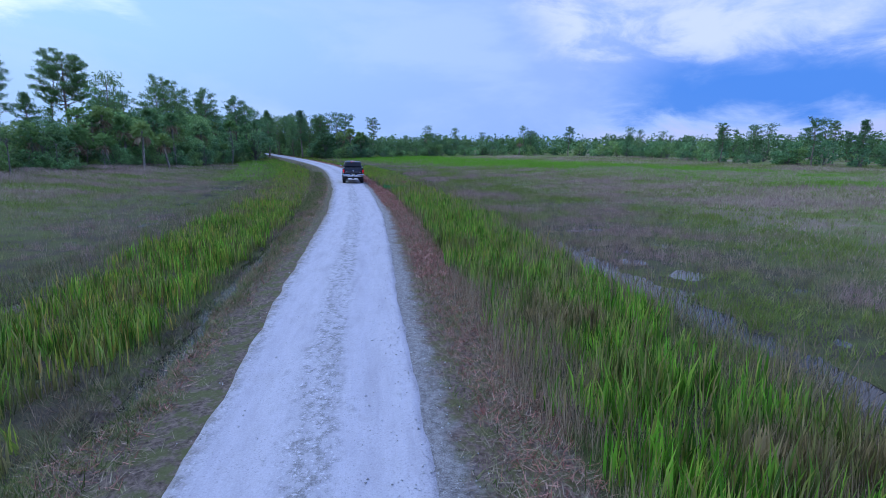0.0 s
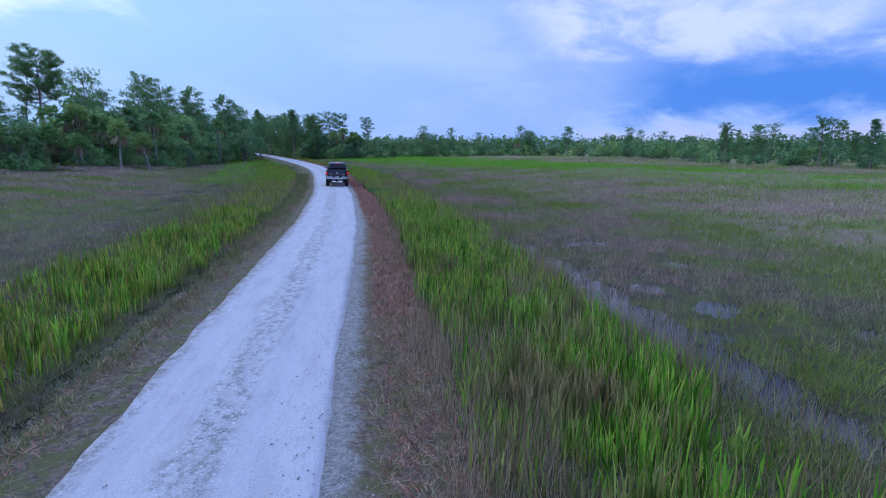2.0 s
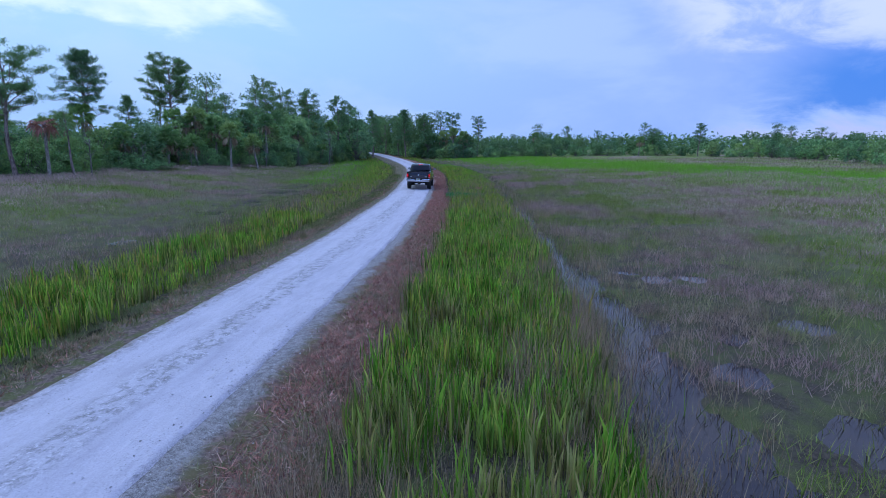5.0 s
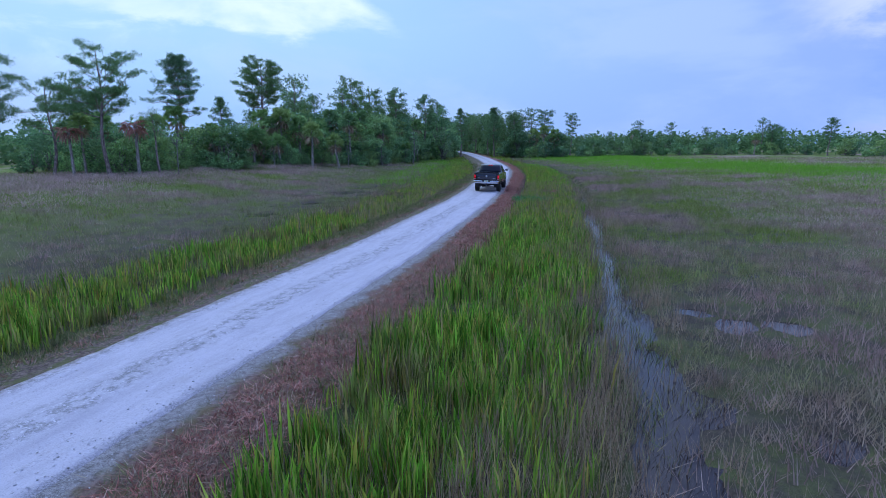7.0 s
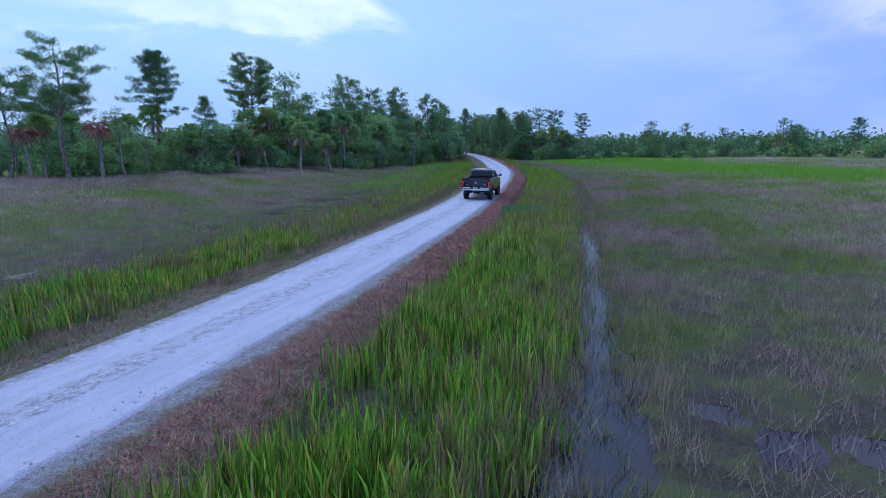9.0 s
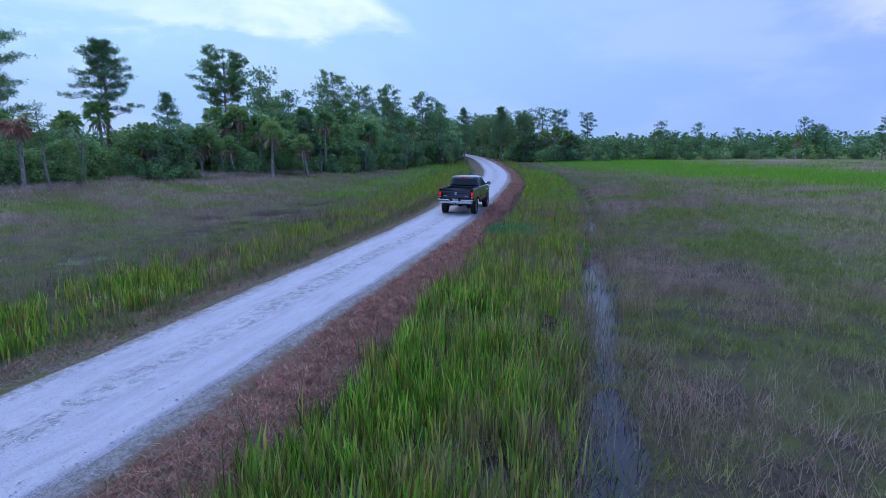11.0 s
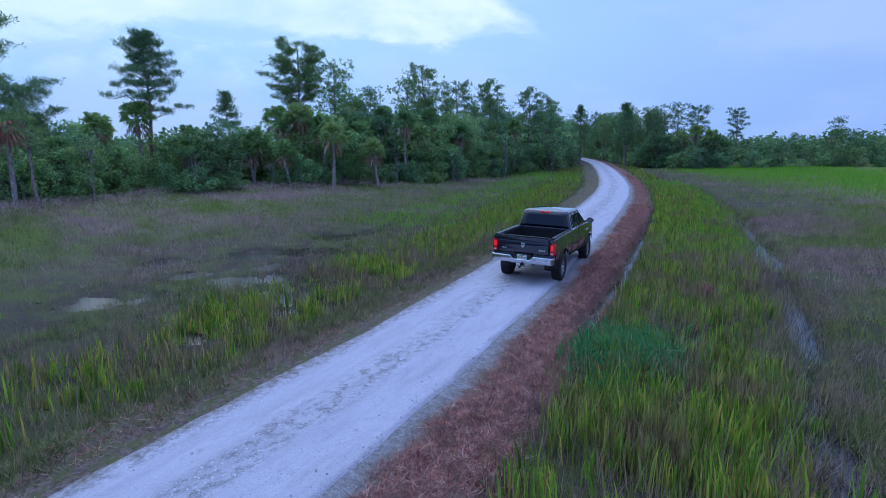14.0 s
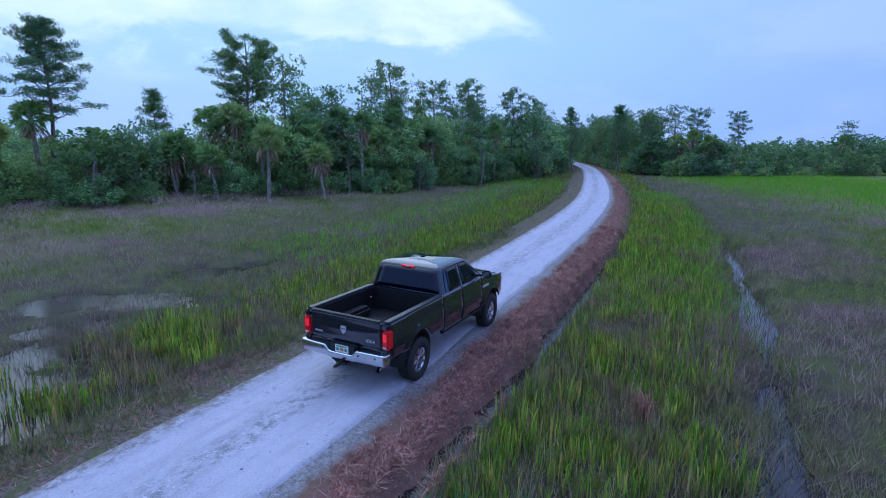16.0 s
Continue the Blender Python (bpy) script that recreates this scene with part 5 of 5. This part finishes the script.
for side in (-1, 1):
    side_panel("bed_side", side, -1.03, 1.02, 0.67, 1.36, 1.385, 40, truck)
    block("bed_rail_cap", (side * 0.835 if side > 0 else -0.965, -1.10, 1.365), (0.965 if side > 0 else -0.835, 1.0, 1.405), RAIL, truck, 0.012)
    rear_door = side_panel("rear_door", side, 1.035, 1.985, 0.58, 1.385, 1.385, 14, truck)
    front_door = side_panel("front_door", side, 1.995, 3.12, 0.58, 1.385, 1.375, 14, truck)
    side_panel("front_fender", side, 3.13, 4.70, 0.60, 1.37, 1.17, 34, truck)
    for door, y in ((rear_door, 1.32), (front_door, 2.26)):
        block("door_handle", (side * 0.985 - 0.025, y - 0.11, 1.10), (side * 0.985 + 0.025, y + 0.11, 1.135), TRIM, door, 0.012, "black pull handle")
    block("rocker", (side * 0.93 - 0.04, 1.05, 0.50), (side * 0.93 + 0.04, 3.22, 0.59), TRIM, truck, 0.02)
    for k in range(6):
        block("fender_badge", (side * 1.002 - 0.010, 3.17 + 0.062 * k, 1.075), (side * 1.002 + 0.010, 3.215 + 0.062 * k, 1.135), BADGE, truck, 0.004)
    # broad mirror on its arm
    mirror = block("mirror", (side * 1.16 - 0.125, 2.93, 1.40), (side * 1.16 + 0.125, 3.05, 1.585), TRIM, truck, 0.045)
    block("mirror_glass", (side * 1.16 - 0.095, 2.924, 1.43), (side * 1.16 + 0.095, 2.932, 1.56), CHROME, mirror, 0.003, "mirror glass")
    rod("mirror_arm", ((side * 0.92, 3.05, 1.43), (side * 1.02, 3.02, 1.45), (side * 1.12, 2.99, 1.46)), 0.028, TRIM, mirror)
    # tail lamp that wraps the corner, with a clear reversing light below
    lamp = block("tail_lamp", (side * 0.92 - (0.065 if side > 0 else 0.085), -1.185, 0.88), (side * 0.92 + (0.085 if side > 0 else 0.065), -1.00, 1.24), RED_LAMP, truck, 0.03, "red tail lamp, lit")
    block("reversing_light", (side * 0.92 - 0.045, -1.190, 0.90), (side * 0.92 + 0.045, -1.17, 0.955), CLEAR_LAMP, lamp, 0.008, "clear reversing light")
    block("brake_light", (side * 0.92 - 0.045, -1.190, 1.03), (side * 0.92 + 0.05, -1.17, 1.20), BRAKE, lamp, 0.01, "glowing red brake light")
    block("quarter_post", (side * 0.90 - 0.08, -1.165, 1.242), (side * 0.90 + 0.07, -1.02, 1.362), PAINT, truck, 0.025)
    block("quarter_foot", (side * 0.90 - 0.09, -1.160, 0.66), (side * 0.90 + 0.085, -1.02, 0.878), PAINT, truck, 0.025)
    # inner bed wall, wheel box, tie-down
    block("bed_wall", (side * 0.82 - 0.02, -1.08, 0.84), (side * 0.82 + 0.02, 0.97, 1.37), LINER, truck, 0.012)
    block("wheel_box", (side * 0.66 - 0.15, -0.47, 0.86), (side * 0.66 + 0.15, 0.47, 1.08), LINER, truck, 0.06)
    for y in (-0.9, 0.85):
        rod("tie_down", ((side * 0.80, y - 0.04, 1.16), (side * 0.765, y - 0.02, 1.14), (side * 0.765, y + 0.02, 1.14), (side * 0.80, y + 0.04, 1.16)), 0.010, CHROME, truck, 6)
    block("headlight", (side * 0.76 - 0.16, 4.60, 0.90), (side * 0.76 + 0.15, 4.735, 1.11), CLEAR_LAMP, truck, 0.03, "clear headlight")

# bed floor with pressed ribs, front wall, tailgate
xs, ys = np.linspace(-0.83, 0.83, 81), np.linspace(-1.10, 0.98, 4)
surface("bed_floor", [[(x, y, 0.865 + 0.009 * (math.sin(x * 2 * math.pi / 0.155) > 0)) for x in xs] for y in ys], LINER, truck, 0.02, "", False, False)
block("bed_front_wall", (-0.84, 0.955, 0.84), (0.84, 0.995, 1.375), LINER, truck, 0.012)
us, ws = np.linspace(-0.845, 0.845, 25), np.linspace(0.0, 1.0, 12)


def gate_y(x, w):
    return -1.165 - 0.028 * math.sin(math.pi * min(max((w - 0.04) / 0.9, 0), 1)) + 0.018 * (abs(x) / 0.8) ** 4 - (0.022 if w > 0.90 else 0.0) + 0.010 * math.exp(-(((w - 0.36) / 0.06) ** 2))


block("rear_valance", (-0.83, -1.150, 0.66), (0.83, -1.06, 0.842), PAINT, truck, 0.015)
tailgate = surface("tailgate", [[(x, gate_y(x, w), 0.85 + 0.535 * w) for x in us] for w in ws], PAINT, truck, 0.06)
block("tailgate_cap", (-0.81, -1.20, 1.372), (0.81, -1.08, 1.41), TRIM, tailgate, 0.014)
emblem = bmesh.new()
shield = [emblem.verts.new((x, -1.214, z)) for x, z in ((-0.055, 1.20), (0.055, 1.20), (0.062, 1.13), (0.035, 1.07), (0.0, 1.045), (-0.035, 1.07), (-0.062, 1.13))]
face = emblem.faces.new(shield)
for v in bmesh.ops.extrude_face_region(emblem, geom=[face])["geom"]:
    if isinstance(v, bmesh.types.BMVert):
        v.co.y += 0.016
me = bpy.data.meshes.new("emblem")
emblem.to_mesh(me)
emblem.free()
me.materials.append(BADGE)
part("emblem", me, tailgate, "plain chrome shield emblem")
block("emblem_bar", (-0.05, -1.220, 1.135), (0.05, -1.212, 1.152), TRIM, tailgate, 0.002)
for k in range(4):
    block("badge_bar", (-0.70 + 0.047 * k, -1.188, 0.985), (-0.665 + 0.047 * k, -1.170, 1.015), BADGE, tailgate, 0.003)
word = bpy.data.curves.new("drive_badge", "FONT")
word.body, word.size, word.extrude, word.align_x = "4X4", 0.095, 0.006, "CENTER"
text = new("drive_badge", word)
bpy.context.view_layer.update()
me = bpy.data.meshes.new_from_object(text.evaluated_get(bpy.context.evaluated_depsgraph_get()))
bpy.data.objects.remove(text)
me.materials.append(BADGE)
badge = part("drive_badge", me, tailgate, "chrome lettering on the tailgate")
badge.matrix_basis = pose(0.60, -1.186, 0.965, 90, 0, 0) @ Matrix.Diagonal((1.35, 1, 1, 1))

# rear bumper: chrome with a dropped middle, plate, sensors, hitch
def bumper_ring(run):
    """A section of the bumper at a run from its middle; the ends turn forward round the corners."""
    a = min(abs(run), 0.92)
    turn = min(max(abs(run) - 0.92, 0.0) / 0.08, math.pi / 2)
    on = max(abs(run) - 0.92 - 0.08 * math.pi / 2, 0.0)
    side = 1 if run >= 0 else -1
    face_x, face_y = a + 0.08 * math.sin(turn), -1.335 + 0.05 * a * a + 0.08 * (1 - math.cos(turn)) + on
    nx, ny = math.sin(turn), -math.cos(turn)
    dip = float(step(np.array(a), 0.25, 0.38))
    top, low = 0.700 + 0.105 * dip, 0.560 + 0.015 * dip
    section = ((0.15, top), (0.02, top), (0.004, top - 0.012), (0.0, top - 0.03), (0.004, (top + low) / 2), (0.012, low + 0.03), (0.03, low + 0.008), (0.06, low), (0.15, low))
    return [(side * (face_x - nx * inset), face_y - ny * inset, z) for inset, z in section]


bumper = surface("rear_bumper", [bumper_ring(x) for x in np.linspace(-1.16, 1.16, 75)], CHROME, truck, 0.012)
for x in (-0.78, -0.42, 0.42, 0.78):
    lathe("sensor", ((0.0, 0.0), (0.016, 0.0), (0.018, 0.006)), TRIM, bumper, 12).matrix_basis = pose(x, -1.343 + 0.05 * x * x, 0.725, 0, 0, 90)
block("plate_recess", (-0.30, -1.255, 0.655), (0.30, -1.12, 0.855), TRIM, bumper, 0.02)
plate = block("licence_plate", (-0.155, -1.272, 0.68), (0.155, -1.257, 0.835), PLATE, bumper, 0.004, "white licence plate with plain bars")
block("plate_motif", (-0.035, -1.278, 0.715), (0.035, -1.271, 0.79), PLATE_ORANGE, plate, 0.004)
for k in range(3):
    block("plate_bar", (-0.135 + 0.032 * k, -1.278, 0.72), (-0.115 + 0.032 * k, -1.271, 0.78), PLATE_GREEN, plate, 0.002)
    block("plate_bar", (0.052 + 0.032 * k, -1.278, 0.72), (0.072 + 0.032 * k, -1.271, 0.78), PLATE_GREEN, plate, 0.002)
block("plate_band", (-0.12, -1.278, 0.802), (0.12, -1.271, 0.822), PLATE_GREEN, plate, 0.002)
hitch = block("hitch_receiver", (-0.045, -1.30, 0.49), (0.045, -0.90, 0.565), TRIM, truck, 0.008)
block("ball_mount", (-0.03, -1.50, 0.465), (0.03, -1.30, 0.505), TRIM, hitch, 0.008)
lathe("hitch_ball", ((0.0, -0.03), (0.018, -0.028), (0.026, -0.012), (0.026, 0.012), (0.014, 0.026), (0.012, 0.055), (0.02, 0.06)), CHROME, hitch, 14).matrix_basis = pose(0, -1.46, 0.545, 0, 90, 0)
rod("safety_loop", ((-0.09, -1.22, 0.51), (-0.13, -1.31, 0.49), (-0.08, -1.34, 0.49), (-0.05, -1.25, 0.51)), 0.010, TRIM, hitch, 6)
rod("safety_loop", ((0.09, -1.22, 0.51), (0.13, -1.31, 0.49), (0.08, -1.34, 0.49), (0.05, -1.25, 0.51)), 0.010, TRIM, hitch, 6)
rod("exhaust_pipe", ((0.72, 0.3, 0.50), (0.74, -0.7, 0.48), (0.76, -1.10, 0.50), (0.80, -1.22, 0.46)), 0.036, CHROME, truck, 10)

# cab: a tapered shell of rounded loops with panes of tinted glass on it
LOOPS = ((1.340, 0.955, 1.040, 3.330), (1.385, 0.940, 1.045, 3.300), (1.608, 0.873, 1.088, 2.966), (1.868, 0.799, 1.135, 2.592), (1.913, 0.785, 1.145, 2.522), (1.953, 0.735, 1.190, 2.430), (1.983, 0.600, 1.330, 2.270), (2.010, 0.05, 1.75, 1.90))


def rounded_loop(z, w, y0, y1, corner=0.09, per=6):
    c, pts = min(corner, w * 0.9, (y1 - y0) * 0.45), []
    for cx, cy, a0 in ((w - c, y1 - c, 0), (-w + c, y1 - c, 90), (-w + c, y0 + c, 180), (w - c, y0 + c, 270)):
        for a in np.linspace(a0, a0 + 90, per):
            pts.append((cx + c * math.cos(radians(a)), cy + c * math.sin(radians(a)), z))
    return pts


cab = surface("cab", [rounded_loop(*loop) for loop in LOOPS], PAINT, truck, 0.0, "", True)


def at_height(z):
    zs = [loop[0] for loop in LOOPS]
    return [float(np.interp(z, zs, [loop[i] for loop in LOOPS])) for i in (1, 2, 3)]


def pane(name, corners, mat, parent, out, label):
    """A flat-looking pane on the cab: lower and upper edge, stood off it a little."""
    (a, b), (c, d) = corners
    grid = [[np.array(a) * (1 - f) * (1 - w) + np.array(b) * f * (1 - w) + np.array(c) * (1 - f) * w + np.array(d) * f * w + np.array(out) for f in np.linspace(0, 1, 9)] for w in np.linspace(0, 1, 7)]
    return surface(name, grid, mat, parent, 0.004, label)


z0, z1 = 1.402, 1.892
w0, r0, f0 = at_height(z0)
w1, r1, f1 = at_height(z1)
glass = "dark tinted glass"
pane("rear_window", (((-w0 + 0.075, r0, z0), (w0 - 0.075, r0, z0)), ((-w1 + 0.07, r1, z1), (w1 - 0.07, r1, z1))), TINTED, cab, (0, -0.009, 0), glass)
pane("windscreen", (((w0 - 0.07, f0, z0), (-w0 + 0.07, f0, z0)), ((w1 - 0.06, f1, z1), (-w1 + 0.06, f1, z1))), TINTED, cab, (0, 0.008, 0.004), glass)
for side in (-1, 1):
    for name, yb, yt in (("rear_side_window", (1.40, 1.985), (1.42, 1.95)), ("front_side_window", (2.09, 2.98), (2.05, 2.43))):
        lower, upper = [(side * w0, y, z0) for y in yb], [(side * w1, y, z1) for y in yt]
        pane(name, (lower[::side], upper[::side]), TINTED, cab, (side * 0.009, 0, 0.002), glass)
    rod("drip_rail", [(side * (at_height(z)[0] + 0.004), y, z) for z, y in ((1.42, 1.22), (1.70, 1.26), (1.894, 1.33), (1.908, 1.9), (1.898, 2.38), (1.72, 2.66), (1.50, 3.02))], 0.012, TRIM, cab, 6)
high_lamp = block("high_brake_lamp", (-0.17, 1.122, 1.896), (0.17, 1.190, 1.934), BRAKE, cab, 0.01, "lit red brake lamp over the rear window")
block("cargo_light", (-0.045, 1.114, 1.900), (0.045, 1.165, 1.930), CLEAR_LAMP, high_lamp, 0.006, "small clear cargo light")
rod("wiper", ((-0.1, 3.26, 1.42), (0.25, 3.16, 1.48), (0.55, 3.12, 1.49)), 0.010, TRIM, cab, 6)

# bonnet, nose, underside
hx, hy = np.linspace(-0.90, 0.90, 25), np.linspace(3.20, 4.66, 16)


def bonnet_z(x, y):
    f = (y - 3.2) / 1.46
    return 1.385 - 0.12 * f - 0.10 * f**4 - 0.07 * (abs(x) / 0.9) ** 3 + 0.035 * math.exp(-((x / 0.34) ** 4)) * (1 - f**3)


surface("bonnet", [[(x * (1 - 0.05 * ((y - 3.2) / 1.46) ** 2), y, bonnet_z(x, y)) for x in hx] for y in hy], PAINT, truck, 0.03)
block("cowl", (-0.88, 3.02, 1.25), (0.88, 3.34, 1.365), TRIM, truck, 0.03)
grille = block("grille", (-0.58, 4.62, 0.84), (0.58, 4.74, 1.14), TRIM, truck, 0.03)
block("grille_bar", (-0.58, 4.73, 0.965), (0.58, 4.765, 1.015), CHROME, grille, 0.012)
block("grille_bar", (-0.028, 4.73, 0.85), (0.028, 4.765, 1.13), CHROME, grille, 0.012)
block("front_bumper", (-0.92, 4.56, 0.58), (0.92, 4.77, 0.82), CHROME, truck, 0.08)
chassis = block("chassis", (-0.50, -1.10, 0.56), (0.50, 4.55, 0.72), TRIM, truck, 0.03)
block("firewall_shell", (-0.86, 1.08, 0.60), (0.86, 4.50, 1.20), TRIM, truck, 0.05)
rod("rear_axle", ((-0.75, 0, 0.42), (0, 0, 0.42), (0.75, 0, 0.42)), 0.06, TRIM, chassis)
lathe("differential", ((0.02, -0.17), (0.10, -0.12), (0.155, 0.0), (0.10, 0.12), (0.02, 0.17)), TRIM, chassis, 16).matrix_basis = pose(0, -0.03, 0.42)
rod("front_axle", ((-0.75, 3.79, 0.42), (0, 3.79, 0.42), (0.75, 3.79, 0.42)), 0.06, TRIM, chassis)
for side in (-1, 1):
    a = np.linspace(-0.35, math.pi + 0.35, 20)
    for axle in (0.0, 3.79):
        surface("wheel_housing", [[(side * x, axle + 0.52 * math.cos(t), 0.42 + 0.52 * math.sin(t)) for t in a] for x in (0.52, 0.95)], TRIM, truck, 0.01)


def wheel(parent):
    """A chunky tyre on a bright eight-spoke rim, outer side at +x."""
    ob = new("wheel")
    ob.parent = parent
    lathe("tyre", ((0.235, -0.125), (0.27, -0.142), (0.36, -0.148), (0.405, -0.125), (0.420, -0.085), (0.421, 0.085), (0.405, 0.125), (0.36, 0.148), (0.27, 0.142), (0.245, 0.128), (0.235, 0.11)), RUBBER, ob, 56)
    tread = []
    for k in range(44):
        for x0 in (-0.115, -0.055, 0.012, 0.066):
            t0 = (k + (0.5 if x0 in (-0.055, 0.066) else 0)) * 2 * math.pi / 44
            pts = [(x, r * math.cos(t), r * math.sin(t)) for r in (0.415, 0.430) for x, t in ((x0, t0), (x0 + 0.05, t0 + 0.02), (x0 + 0.05, t0 + 0.11), (x0, t0 + 0.09))]
            tread.append((np.array(pts), np.array([[4, 5, 6], [4, 6, 7], [0, 1, 5], [0, 5, 4], [1, 2, 6], [1, 6, 5], [2, 3, 7], [2, 7, 6], [3, 0, 4], [3, 4, 7]])))
    tagged(part("tread", mesh_of("tread", *joined(tread), RUBBER), ob), kind="stuff")
    lathe("rim", ((0.258, 0.128), (0.262, 0.120), (0.236, 0.108), (0.215, 0.05), (0.21, -0.10), (0.05, -0.02)), CHROME, ob, 40)
    lathe("hub", ((0.0, 0.125), (0.045, 0.122), (0.062, 0.105), (0.075, 0.07), (0.085, 0.03)), CHROME, ob, 24)
    for k in range(8):
        spoke = block("spoke", (0.06, -0.026, 0.05), (0.115, 0.026, 0.236), CHROME, ob, 0.012, "", (1.0, 1.35))
        spoke.matrix_basis = Matrix.Rotation(k * math.pi / 4, 4, "X")
    for k in range(8):
        nut = lathe("wheel_nut", ((0.0, 0.112), (0.010, 0.110), (0.012, 0.08)), CHROME, ob, 8)
        nut.matrix_basis = pose(0, 0.07 * math.cos(k * math.pi / 4 + 0.39), 0.07 * math.sin(k * math.pi / 4 + 0.39))
    return ob


for x, y, turn in ((0.862, 0, 0), (0.862, 3.79, 0), (-0.862, 0, 180), (-0.862, 3.79, 180)):
    wheel(truck).matrix_basis = pose(x, y, 0.452, 17 * (y + x), 0, turn) @ Matrix.Scale(1.05, 4)

# the body rides high on its springs
for ob in truck.children:
    if not ob.name.startswith("wheel") or ob.name.startswith("wheel_"):
        ob.matrix_basis = pose(0, 0, 0.14) @ ob.matrix_basis

# parked on the road, along it
truck.matrix_basis = pose(-4.49, 52.86, 0.008, 0, 1.2, 8.2)
